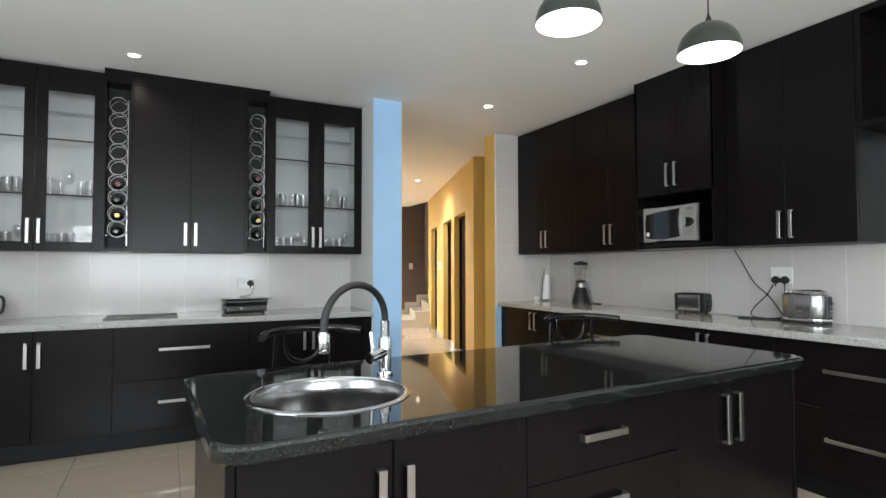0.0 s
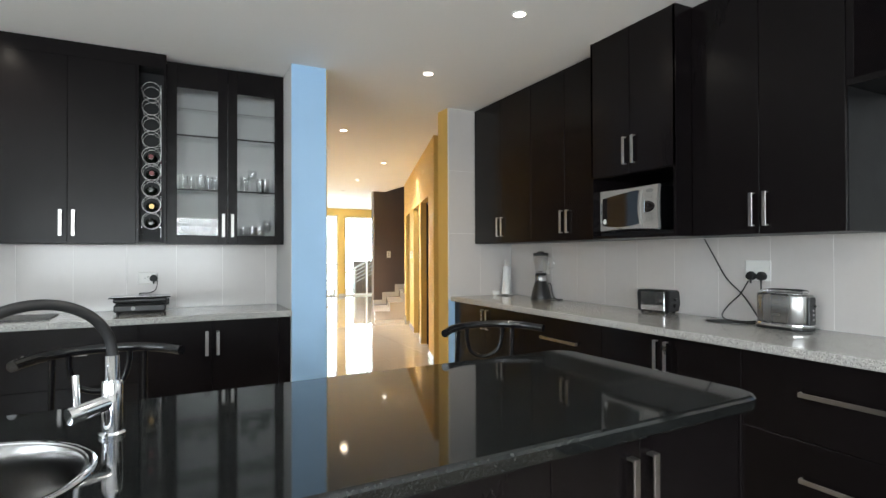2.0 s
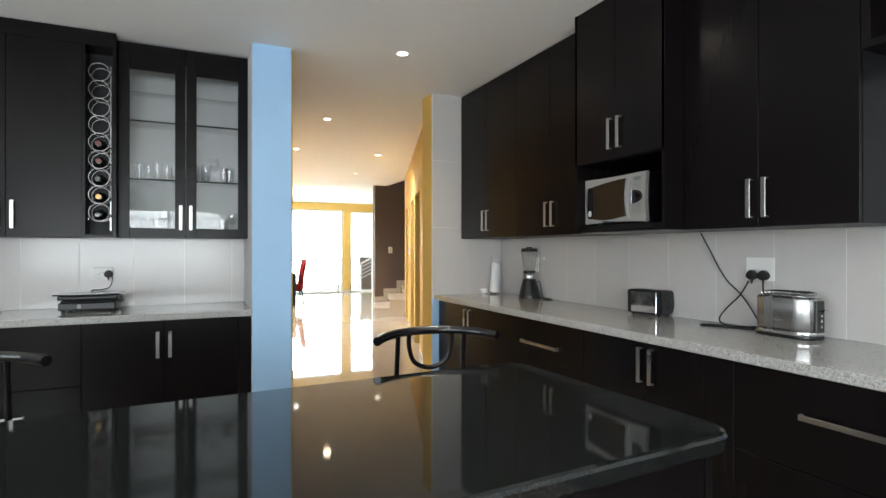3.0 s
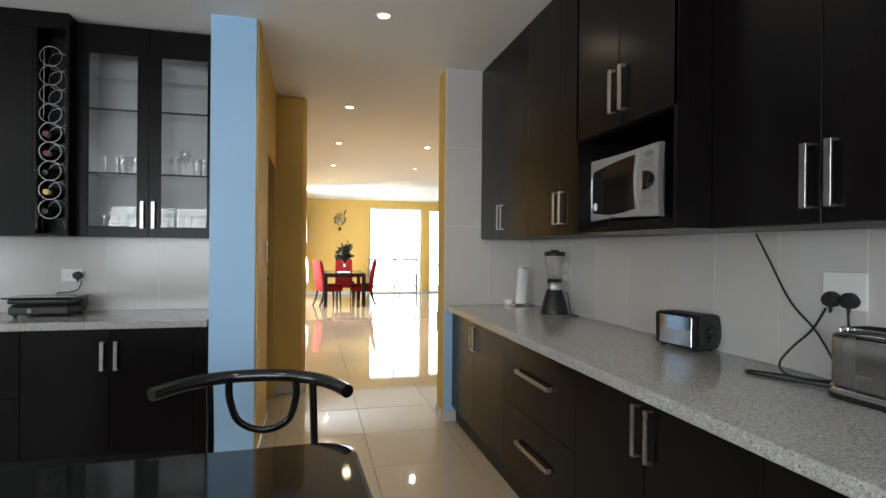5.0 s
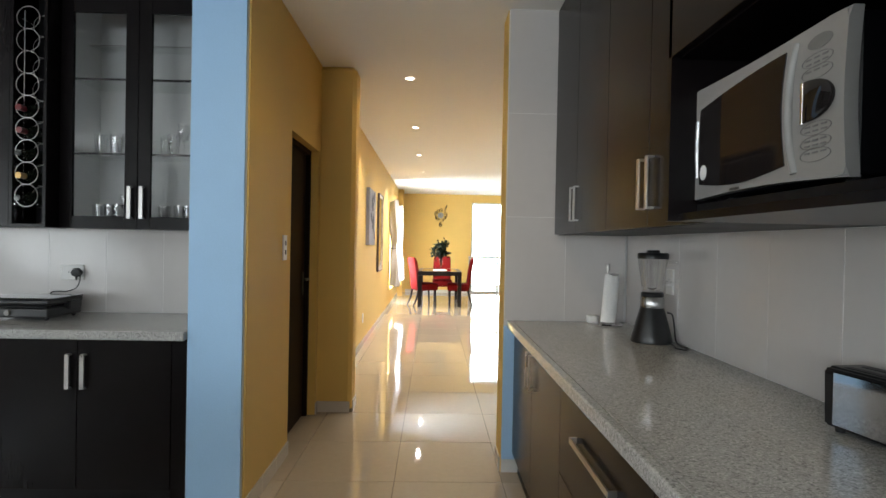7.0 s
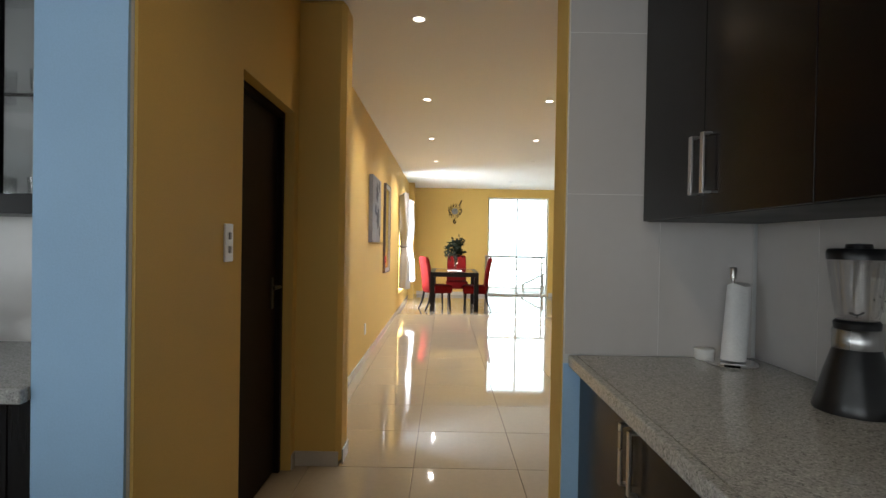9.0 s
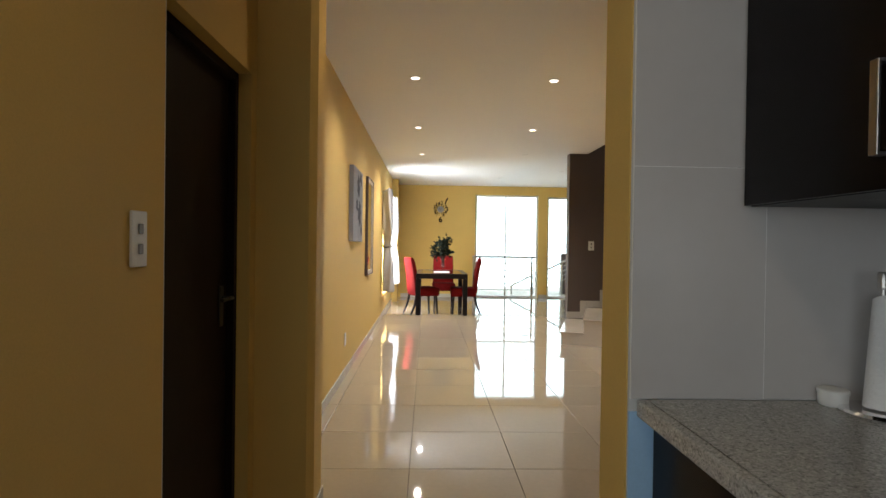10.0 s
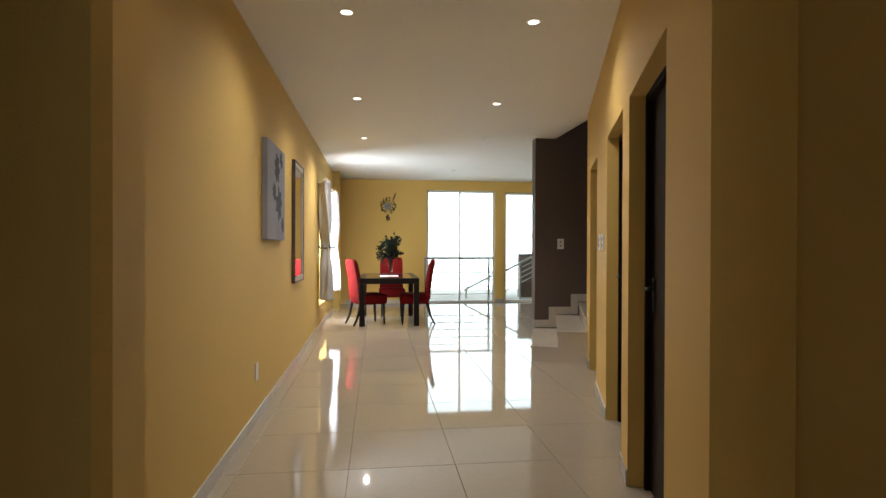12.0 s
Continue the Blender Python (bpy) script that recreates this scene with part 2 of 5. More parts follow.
def tube(points, r, n=10, closed=False, bm=None, smooth=0, taper=None):
    """A round bar along points; smooth: Catmull-Rom steps between them."""
    bm = bm or bmesh.new()
    pts = [Vector(p) for p in points]
    if smooth:
        out = []
        k = len(pts)
        for i in range(k if closed else k - 1):
            p0 = pts[(i - 1) % k] if closed or i else pts[0] * 2 - pts[1]
            p1, p2 = pts[i], pts[(i + 1) % k]
            p3 = pts[(i + 2) % k] if closed or i + 2 < k else pts[-1] * 2 - pts[-2]
            for s in range(smooth):
                u = s / smooth
                out.append(0.5 * ((2 * p1) + (p2 - p0) * u + (2 * p0 - 5 * p1 + 4 * p2 - p3) * u * u + (3 * p1 - p0 - 3 * p2 + p3) * u ** 3))
        if not closed:
            out.append(pts[-1])
        pts = out
    k = len(pts)
    rings, up = [], None
    for i, p in enumerate(pts):
        d = (pts[(i + 1) % k] if closed or i + 1 < k else p) - (pts[(i - 1) % k] if closed or i else p)
        d.normalize()
        if up is None:
            up = d.orthogonal().normalized()
        up = (up - d * up.dot(d)).normalized()
        side = d.cross(up)
        rad = r if taper is None else r + (taper - r) * i / (k - 1)
        rings.append([bm.verts.new(p + (up * math.cos(2 * math.pi * j / n) + side * math.sin(2 * math.pi * j / n)) * rad) for j in range(n)])
    for i in range(k if closed else k - 1):
        a, b = rings[i], rings[(i + 1) % k]
        for j in range(n):
            bm.faces.new((a[j], a[(j + 1) % n], b[(j + 1) % n], b[j]))
    if not closed:
        bm.faces.new(rings[0]), bm.faces.new(rings[-1])
    return bm


def extrude(outline, z0, z1, bevel=0.0, segments=2):
    """A prism over an outline in x and y."""
    bm = bmesh.new()
    lo = [bm.verts.new((x, y, z0)) for x, y in outline]
    hi = [bm.verts.new((x, y, z1)) for x, y in outline]
    n = len(outline)
    bm.faces.new(lo[::-1]), bm.faces.new(hi)
    for i in range(n):
        bm.faces.new((lo[i], lo[(i + 1) % n], hi[(i + 1) % n], hi[i]))
    bmesh.ops.recalc_face_normals(bm, faces=bm.faces)
    if bevel:
        es = [e for e in bm.edges if abs(e.verts[0].co.z - e.verts[1].co.z) < 1e-6]
        bmesh.ops.bevel(bm, geom=es, offset=bevel, segments=segments, affect="EDGES", profile=0.5)
    return bm


def round_rect(x0, x1, y0, y1, r, n=6):
    out = []
    for cx, cy, a in ((x1 - r, y1 - r, 0), (x0 + r, y1 - r, 90), (x0 + r, y0 + r, 180), (x1 - r, y0 + r, 270)):
        out += [(cx + r * math.cos(radians(a + 90 * i / n)), cy + r * math.sin(radians(a + 90 * i / n))) for i in range(n + 1)]
    return out


def structure(name, bm, mat, label, category):
    ob = new(name, mesh_of(bm, name, mat))
    return tagged(ob, label, category, kind="structure")


def slab(name, x0, x1, y0, y1, z0, z1, mat, label, category="wall", bevel=0.0):
    return structure(name, box(x0, x1, y0, y1, z0, z1, bevel), mat, label, category)


def wall_with_holes(axis, a0, a1, c0, c1, z0, z1, holes):
    """A wall along 'x' or 'y' from a0 to a1, c0..c1 thick, with openings (from, to, sill, head) right through it."""
    bm = bmesh.new()
    cuts = sorted(holes)
    spans, at = [], a0
    for h0, h1, s, t in cuts:
        if h0 > at:
            spans.append((at, h0, z0, z1))
        if s > z0:
            spans.append((h0, h1, z0, s))
        if t < z1:
            spans.append((h0, h1, t, z1))
        at = h1
    if at < a1:
        spans.append((at, a1, z0, z1))
    for p, q, lo, hi in spans:
        if axis == "x":
            box(p, q, c0, c1, lo, hi, bm=bm)
        else:
            box(c0, c1, p, q, lo, hi, bm=bm)
    bmesh.ops.remove_doubles(bm, verts=bm.verts, dist=1e-5)
    return bm

# ---- large structure ----
CEIL = 2.70
slab("ground", -60, 60, -60, 80, -0.6, -0.45, M["ground"], "pale paving outside the house", "ground")
floor = slab("floor", -2.2, 8.4, -2.4, 17.25, -0.25, -0.008, M["grout"], "concrete floor slab with dark grout lines", "floor")
bm = bmesh.new()
box(-2.4, 5.8, -2.6, 17.4, CEIL, CEIL + 0.18, bm=bm)
box(5.8, 8.6, -2.6, 11.0, CEIL, CEIL + 0.18, bm=bm)
box(5.8, 8.6, 12.47, 17.4, CEIL, CEIL + 0.18, bm=bm)
structure("ceiling", bm, M["ceiling"], "smooth white painted ceiling with round downlights", "ceiling")
slab("ceiling_stairwell", 5.6, 8.6, 10.9, 12.6, 5.3, 5.45, M["ceiling"], "white ceiling high above the stairwell", "ceiling")

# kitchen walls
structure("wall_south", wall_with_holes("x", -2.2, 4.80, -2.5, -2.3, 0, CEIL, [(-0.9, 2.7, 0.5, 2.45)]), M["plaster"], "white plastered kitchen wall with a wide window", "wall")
# the opening in this unseen wall is added for the west lamp
structure("wall_west", wall_with_holes("y", -2.5, 5.785, -2.3, -2.1, 0, CEIL, [(-0.3, 2.3, 0.5, 2.45)]), M["plaster"], "white plastered kitchen wall with an opening for an added window", "wall")
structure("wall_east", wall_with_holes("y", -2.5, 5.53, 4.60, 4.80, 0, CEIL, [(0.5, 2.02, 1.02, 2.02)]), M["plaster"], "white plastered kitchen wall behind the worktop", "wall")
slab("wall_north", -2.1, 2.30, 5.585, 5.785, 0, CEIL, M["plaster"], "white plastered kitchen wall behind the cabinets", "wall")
slab("wall_column", 2.30, 2.562, 4.975, 5.785, 0, CEIL, M["plaster"], "white side of the wall end beside the passage", "wall", 0.006)
# thin panel in one even pale blue, from skirting height to the ceiling
slab("wall_column_face", 2.302, 2.558, 4.962, 4.974, 0.085, CEIL, M["blue"], "pale blue end face of the wall", "wall")

# hall, left hand
structure("wall_hall_west", wall_with_holes("y", 4.985, 6.60, 2.40, 2.571, 0, CEIL, [(5.755, 6.525, -0.01, 2.02)]), M["yellow"], "ochre yellow painted passage wall with a doorway", "wall")
slab("wall_pilaster", 2.36, 2.84, 6.60, 6.83, 0, CEIL, M["yellow"], "ochre yellow pilaster with rounded corners", "wall", 0.03)
structure("wall_dining_west", wall_with_holes("y", 6.83, 17.2, 2.37, 2.57, 0, CEIL, [(13.5, 14.65, 0.35, 2.2)]), M["yellow"], "ochre yellow painted hall wall with a window", "wall")
slab("wall_dining_pilaster", 2.571, 2.70, 15.95, 16.2, 0, CEIL, M["yellow"], "ochre yellow pilaster near the dining corner", "wall")
slab("wall_store_west", 1.2, 1.3, 5.785, 7.0, 0, CEIL, M["plaster"], "white wall of the room behind the door", "wall")

# hall, right hand
bm = box(3.875, 4.80, 5.532, 5.73, 0, CEIL)
structure("wall_nib", bm, M["yellow"], "ochre yellow wall end between kitchen and hall", "wall")
slab("wall_nib_face", 3.879, 4.60, 5.522, 5.531, 0, CEIL, M["plaster"], "white kitchen face of the wall end", "wall")
# narrow panel in the same even pale blue, up to worktop height
slab("wall_nib_edge", 3.878, 3.953, 5.514, 5.523, 0.08, 0.86, M["blue"], "pale blue strip beside the base cabinets", "wall")
slab("wall_alcove_back", 5.3, 5.45, 5.73, 6.9, 0, CEIL, M["yellow"], "ochre yellow back wall of the side passage", "wall")
SLOPE = math.degrees(math.atan2(0.331, 1.0))
E1 = Vector((4.27, 6.65, 0))


def along(s, off=0.0, z=0.0):
    """A place s metres along the slanting hall wall, off metres out of it."""
    a = radians(SLOPE)
    return Vector((E1.x + s * math.sin(a) - off * math.cos(a), E1.y + s * math.cos(a) + off * math.sin(a), z))


c = 1 / math.cos(radians(SLOPE))
DOORS = [((7.17 - 6.65) * c, (8.03 - 6.65) * c), ((8.27 - 6.65) * c, (9.07 - 6.65) * c), ((9.85 - 6.65) * c, (10.6 - 6.65) * c)]
bm = wall_with_holes("y", 0, 4.62, 0, 0.2, 0, CEIL, [(a, b, -0.01, 2.04) for a, b in DOORS])
slant = structure("wall_slanting", bm, M["yellow"], "ochre yellow slanting hall wall with three doorways", "wall")
slant.matrix_basis = pose(E1.x, E1.y, 0, 0, 0, -SLOPE)
slab("wall_alcove_end", 4.36, 5.45, 6.66, 6.8, 0, CEIL, M["yellow"], "ochre yellow return wall of the side passage", "wall")
slab("wall_brown", 5.52, 8.4, 12.32, 12.47, 0, 5.3, M["brown"], "dark brown painted stairwell wall", "wall")
slab("wall_stair_south", 6.0, 8.4, 10.62, 10.75, 0, 5.3, M["yellow"], "ochre yellow wall along the stairs", "wall")
slab("wall_stair_upper_west", 5.6, 5.72, 10.9, 12.32, CEIL + 0.19, 5.3, M["brown"], "brown wall above the hall ceiling edge", "wall")
slab("wall_east_hall", 8.4, 8.6, 5.6, 17.4, 0, 5.4, M["yellow"], "ochre yellow outer wall", "wall")
structure("wall_north_hall", wall_with_holes("x", 2.37, 8.4, 17.1, 17.3, 0, CEIL, [(4.51, 6.05, -0.01, 2.49), (6.27, 7.75, -0.01, 2.46)]), M["yellow"], "ochre yellow end wall with two tall windows", "wall")
slab("backdrop", 1.0, 12.5, 21.0, 21.1, -0.44, 6.5, M["backdrop"], "bright hazy sky beyond the windows", "backdrop")


slab("backdrop_west", -0.4, -0.3, 10.0, 19.0, 0.9, 6.5, M["backdrop_side"], "bright hazy sky beyond the side window", "backdrop")


def skirting(points, name="baseboard"):
    """Tile skirting along a line of wall: pieces of 0.3 m."""
    base = tagged(new(name), "glazed cream skirting tiles along the wall foot", "baseboard", kind="structure")
    cache = {}
    for (x0, y0), (x1, y1) in points:
        d = Vector((x1 - x0, y1 - y0))
        n = max(1, round(d.length / 0.3))
        w = d.length / n
        key = round(w, 3)
        if key not in cache:
            cache[key] = mesh_of(box(0.001, w - 0.001, 0.0, 0.009, 0.0, 0.085, 0.0015), "skirting_tile", M["skirting"])
        for i in range(n):
            ob = new("tile", cache[key])
            ob.parent = base
            ob.matrix_basis = pose(x0 + d.x * i / n, y0 + d.y * i / n, 0, 0, 0, math.degrees(math.atan2(d.y, d.x)))
    return base


p = [along(s, 0.001) for s in (0, DOORS[0][0], DOORS[0][1], DOORS[1][0], DOORS[1][1], DOORS[2][0], DOORS[2][1], 4.6)]
skirting([((2.572, 6.60), (2.572, 6.53)), ((2.572, 5.75), (2.572, 4.98)), ((2.842, 6.81), (2.842, 6.63)), ((2.572, 17.08), (2.572, 6.84)),
          ((2.571, 4.96), (2.29, 4.96)), ((2.83, 6.599), (2.575, 6.599))])
skirting([((p[i].x, p[i].y), (p[i + 1].x, p[i + 1].y)) for i in (0, 2, 4, 6)] + [((3.874, 5.54), (3.874, 5.725)), ((3.876, 5.732), (5.3, 5.732)), ((5.3, 6.659), (4.28, 6.659)),
         ((4.50, 17.099), (2.72, 17.099)), ((6.26, 17.099), (6.06, 17.099))])

# windows


def window(name, axis, a0, a1, c, z0, z1, posts, rails, label):
    """A white aluminium window: frame, bars and panes in an opening along 'x' or 'y' at c."""
    w = tagged(new(name), label, "window", kind="structure")
    t, d = 0.045, 0.03

    def put(kind, p, q, lo, hi, depth, mat, lab=""):
        b = box(p, q, c - depth, c + depth, lo, hi) if axis == "x" else box(c - depth, c + depth, p, q, lo, hi)
        return part(kind, b, mat, w, lab)
    for lo, hi in ((z0, z0 + t), (z1 - t, z1)):
        put("frame_bar", a0, a1, lo, hi, d, M["aluminium"])
    for p in (a0, a1 - t):
        put("frame_bar", p, p + t, z0 + t, z1 - t, d, M["aluminium"])
    xs = [a0 + t] + [q for q in posts for _ in (0, 1)] + [a1 - t]
    for q in posts:
        put("mullion", q - 0.018, q + 0.018, z0 + t, z1 - t, d * 0.9, M["aluminium"])
    for q in rails:
        put("transom", a0 + t, a1 - t, q - 0.015, q + 0.015, d * 0.8, M["aluminium"])
    edges = [a0 + t] + list(posts) + [a1 - t]
    for p, q in zip(edges, edges[1:]):
        pane = put("pane", p, q, z0 + t, z1 - t, 0.003, M["window_glass"], "clear glass pane")
        pane.visible_shadow = False
    return w


window("window_1", "x", 4.51, 6.05, 17.2, 0.0, 2.49, [5.26], [], "tall glazing full of bright daylight")
window("window_2", "x", 6.27, 7.75, 17.2, 0.0, 2.46, [7.0], [], "tall glazing full of bright daylight")
window("window_3", "y", 13.5, 14.65, 2.42, 0.35, 2.2, [14.07], [], "white framed side window behind curtains")
window("window_4", "x", -0.9, 2.7, -2.4, 0.5, 2.45, [0.3, 1.5], [1.9], "wide white framed kitchen window, unseen, added to let in light")
# unseen west window, added to go with the fill lamp there
window("window_5", "y", -0.3, 2.3, -2.2, 0.5, 2.45, [1.0], [1.9], "white framed kitchen window, unseen, added to let in light")
window("window_6", "y", 0.5, 2.02, 4.6, 1.02, 2.02, [1.26], [], "white framed window over the worktop")

# doors


def door(name, m, w, h, label, handle_at, off=0.13):
    """A dark flush door leaf set back in its doorway; x runs along the wall, y into it."""
    d = tagged(new(name), label, "door", kind="structure")
    d.matrix_basis = m
    part("leaf", box(0.04, w - 0.04, off, off + 0.04, 0.006, h - 0.04, 0.002), M["door_wood"], d, "dark stained timber leaf")
    for x0, x1, z0, z1 in ((0.001, 0.038, 0.0, h - 0.001), (w - 0.038, w - 0.001, 0.0, h - 0.001), (0.038, w - 0.038, h - 0.038, h - 0.001)):
        part("frame", box(x0, x1, off - 0.03, off + 0.055, z0, z1, 0.002), M["door_wood"], d, "dark timber frame")
    x = 0.11 if handle_at < 0.5 else w - 0.11
    plate = part("handle_plate", box(x - 0.02, x + 0.02, off - 0.008, off - 0.001, 0.93, 1.10, 0.003), M["lamp_shell"], d, "dull steel plate")
    s = 1 if handle_at < 0.5 else -1
    part("handle", tube([(x, off - 0.008, 1.05), (x, off - 0.045, 1.05), (x + s * 0.02, off - 0.052, 1.05), (x + s * 0.11, off - 0.05, 1.05)], 0.008, 8, smooth=4), M["lamp_shell"], plate, "dull steel lever", True)
    for z in (0.25, 1.75):
        part("hinge", tube([(w - x + s * 0.065, off - 0.006, z - 0.05), (w - x + s * 0.065, off - 0.006, z + 0.05)], 0.007, 8), M["handle"], d, "steel hinge", True)
    return d


door("door_1", pose(2.571, 5.755, 0, 0, 0, 90), 0.77, 2.02, "closed dark timber door in the passage", 0.8, 0.085)
for i, (a, b) in enumerate(DOORS):
    q = along(b)
    door("door_%d" % (i + 2), pose(q.x, q.y, 0, 0, 0, -90 - SLOPE), b - a, 2.04, "closed dark timber door in the slanting wall", 0.2, 0.11)

# stairs
stairs = tagged(new("stairs"), "cream tiled stairs rising beside the brown wall", "stairs", kind="structure")
stairs.matrix_basis = pose(5.09, 11.05, 0, 0, 0, -SLOPE)
for i in range(7):
    x0 = 0.29 * i
    deep = (1.26 + 0.314 * x0) / 0.95
    part("step", box(x0 + 0.012, x0 + 0.302 if i < 6 else x0 + 1.2, 0.02, deep, 0.0, 0.17 * (i + 1) - 0.022), M["step"], stairs)
    part("tread", box(x0 - 0.01, x0 + (0.30 if i < 6 else 1.2), 0.0, deep, 0.17 * (i + 1) - 0.02, 0.17 * (i + 1), 0.004), M["step"], stairs, "polished cream tread")
sa, ca = math.sin(radians(SLOPE)), math.cos(radians(SLOPE))
foot = [5.09 + 0.29 * i * ca + (1.26 + 0.314 * 0.29 * i) / 0.95 * sa for i in range(8)]
stair_skirt = tagged(new("baseboard"), "cream skirting tiles stepping up beside the stairs", "baseboard", kind="structure")
for i in range(6):
    z = 0.17 * (i + 1)
    part("tile", box(max(foot[i] - 0.1, 5.522), foot[i] - 0.001, 12.309, 12.3195, z - 0.168, z + 0.105, 0.0015), M["skirting"], stair_skirt)
    part("tile", box(foot[i] + 0.001, foot[i + 1] - 0.102, 12.309, 12.3195, z + 0.002, z + 0.105, 0.0015), M["skirting"], stair_skirt)


# ---- cabinets ----


def bar_handle(parent, x, y, z, length, upright, out=-1):
    """A square satin bar on two short legs, on a face at y, standing out towards -y."""
    bm = bmesh.new()
    t, d, w = 0.006, 0.025, 0.010
    h = length / 2
    if upright:
        box(x - w, x + w, y - d, y - d + t, z - h, z + h, 0.001, bm)
        for s in (-1, 1):
            box(x - w, x + w, y - d + t, y, z + s * h - (t if s > 0 else 0), z + s * h + (t if s < 0 else 0), bm=bm)
    else:
        box(x - h, x + h, y - d, y - d + t, z - w, z + w, 0.001, bm)
        for s in (-1, 1):
            box(x + s * h - (t if s > 0 else 0), x + s * h + (t if s < 0 else 0), y - d + t, y, z - w, z + w, bm=bm)
    return part("handle", bm, M["handle"], parent, "satin steel bar handle")


def unit(name, m, w, depth, z0, z1, fronts, label, kick=0.0, group="", mat="cabinet"):
    """A cabinet: x along the front, the front face at y = 0, the body behind it. fronts: (kind, x0, x1, z0, z1, handle x, handle z, length)."""
    u = new(name)
    u.matrix_basis = m
    tagged(u, label, "cabinet", group)
    part("body", box(0.0, w, 0.02, depth, z0 + kick, z1), M["carcass"], u)
    if kick:
        part("kickboard", box(0.0, w, 0.035, 0.05, z0, z0 + kick), M["kick"], u, "dark recessed kickboard")
    for kind, x0, x1, a, b, hx, hz, hl in fronts:
        f = part(kind, box(x0 + 0.0015, x1 - 0.0015, 0.0, 0.018, a + 0.0015, b - 0.0015, 0.0012), M[mat], u)
        if hl:
            bar_handle(f, hx, 0.0, hz, hl, kind == "door")
    return u


def two_doors(w, a, b, hz, hl=0.17):
    h = w / 2
    return [("door", 0, h, a, b, h - 0.035, hz, hl), ("door", h, w, a, b, h + 0.035, hz, hl)]


def two_drawers(w, a, b, split, hl=0.36):
    return [("drawer", 0, w, a, split, w / 2, (a + split) / 2 + 0.02, hl), ("drawer", 0, w, split, b, w / 2, (split + b) / 2 + 0.02, hl)]


KT = 0.853
# base run under the north wall, front at y = 4.99
for x, w, kind in ((-2.09, 0.748, "d"), (-1.342, 0.89, "w"), (-0.452, 0.89, "d"), (0.438, 0.887, "w"), (1.325, 0.89, "d")):
    fr = two_doors(w, 0.12, KT, 0.69, 0.165) if kind == "d" else two_drawers(w, 0.12, KT, 0.47, 0.33)
    unit("base_cabinet", pose(x, 4.99, 0), w, 0.585, 0, KT, fr, "espresso base cabinet with %s and satin bar handles" % ("two doors" if kind == "d" else "two deep drawers"), 0.115, "base cabinets")
filler = thing("filler_panel", (2.217, 4.99, 0), "narrow espresso filler panel beside the wall end", "panel")
part("panel", box(0.0, 0.08, 0.0, 0.018, 0.0, KT, 0.001), M["cabinet"], filler)
# base run under the east wall, front at x = 3.94, x axis runs towards -y
for y, w, kind in ((5.51, 1.13, "d"), (4.38, 0.841, "w"), (3.539, 0.929, "d"), (2.61, 0.93, "w"), (1.68, 0.98, "d"), (0.70, 0.98, "w")):
    fr = two_doors(w, 0.12, KT, 0.73) if kind == "d" else two_drawers(w, 0.12, KT, 0.49, 0.39)
    unit("base_cabinet", pose(3.94, y, 0, 0, 0, -90), w, 0.655, 0, KT, fr, "espresso base cabinet with %s and satin bar handles" % ("two doors" if kind == "d" else "two deep drawers"), 0.115, "base cabinets")
for nm, x0, x1, y0, y1 in (("worktop", -2.09, 2.298, 4.93, 5.576), ("worktop", 3.895, 4.592, -0.33, 5.512)):
    ob = thing(nm, (x0, y0, KT + 0.001), "speckled grey granite worktop on the base cabinets", "worktop")
    wx, wy = x1 - x0, y1 - y0
    if wx > wy:
        part("slab", box(0, wx, 0.031, wy, 0, 0.039), M["grey_stone"], ob)
        part("front_edge", box(0, wx, 0, 0.0308, -0.004, 0.039, 0.005, segments=2), M["grey_stone"], ob, "rounded polished front edge")
    else:
        part("slab", box(0.031, wx, 0, wy, 0, 0.039), M["grey_stone"], ob)
        part("front_edge", box(0, 0.0308, 0, wy, -0.004, 0.039, 0.005, segments=2), M["grey_stone"], ob, "rounded polished front edge")

# upper run on the east wall
UB = 1.395
for y, w, fr, x in ((5.50, 0.92, two_doors(0.92, UB, 2.69, 1.54), 4.16), (4.58, 0.853, two_doors(0.853, UB, 2.69, 1.54), 4.16), (3.043, 0.778, [("door", 0, 0.388, UB, 2.695, 0.353, 1.52, 0.17), ("door", 0.388, 0.778, UB, 2.695, 0.423, 1.52, 0.17)], 4.16)):
    unit("wall_cabinet", pose(x, y, 0, 0, 0, -90), w, 4.592 - x, UB, fr[0][4], fr, "tall espresso wall cabinet with two plain doors", 0, "wall cabinets")
# microwave housing, deeper than its neighbours
hood = new("microwave_housing")
hood.matrix_basis = pose(4.03, 3.725, 0, 0, 0, -90)
tagged(hood, "espresso cabinet with an open niche for the microwave", "cabinet")
w = 0.68
part("side_panel", box(0, 0.018, 0.0, 0.56, UB, 2.70), M["cabinet"], hood)
part("side_panel", box(w - 0.018, w, 0.0, 0.56, UB, 2.70), M["cabinet"], hood)
part("bottom_panel", box(0.018, w - 0.018, 0.02, 0.56, UB, UB + 0.018), M["cabinet"], hood)
part("shelf", box(0.018, w - 0.018, 0.02, 0.56, 1.79, 1.808), M["cabinet"], hood)
part("back_panel", box(0.018, w - 0.018, 0.545, 0.56, UB + 0.018, 1.79), M["carcass"], hood)
part("body", box(0.018, w - 0.018, 0.02, 0.56, 1.809, 2.70), M["carcass"], hood)
for kind, x0, x1, a, b, hx, hz, hl in two_doors(w, 1.795, 2.70, 1.935):
    f = part(kind, box(x0 + 0.0015, x1 - 0.0015, 0.0, 0.018, a, b - 0.002, 0.0012), M["cabinet"], hood)
    bar_handle(f, hx, 0.0, hz, hl, True)
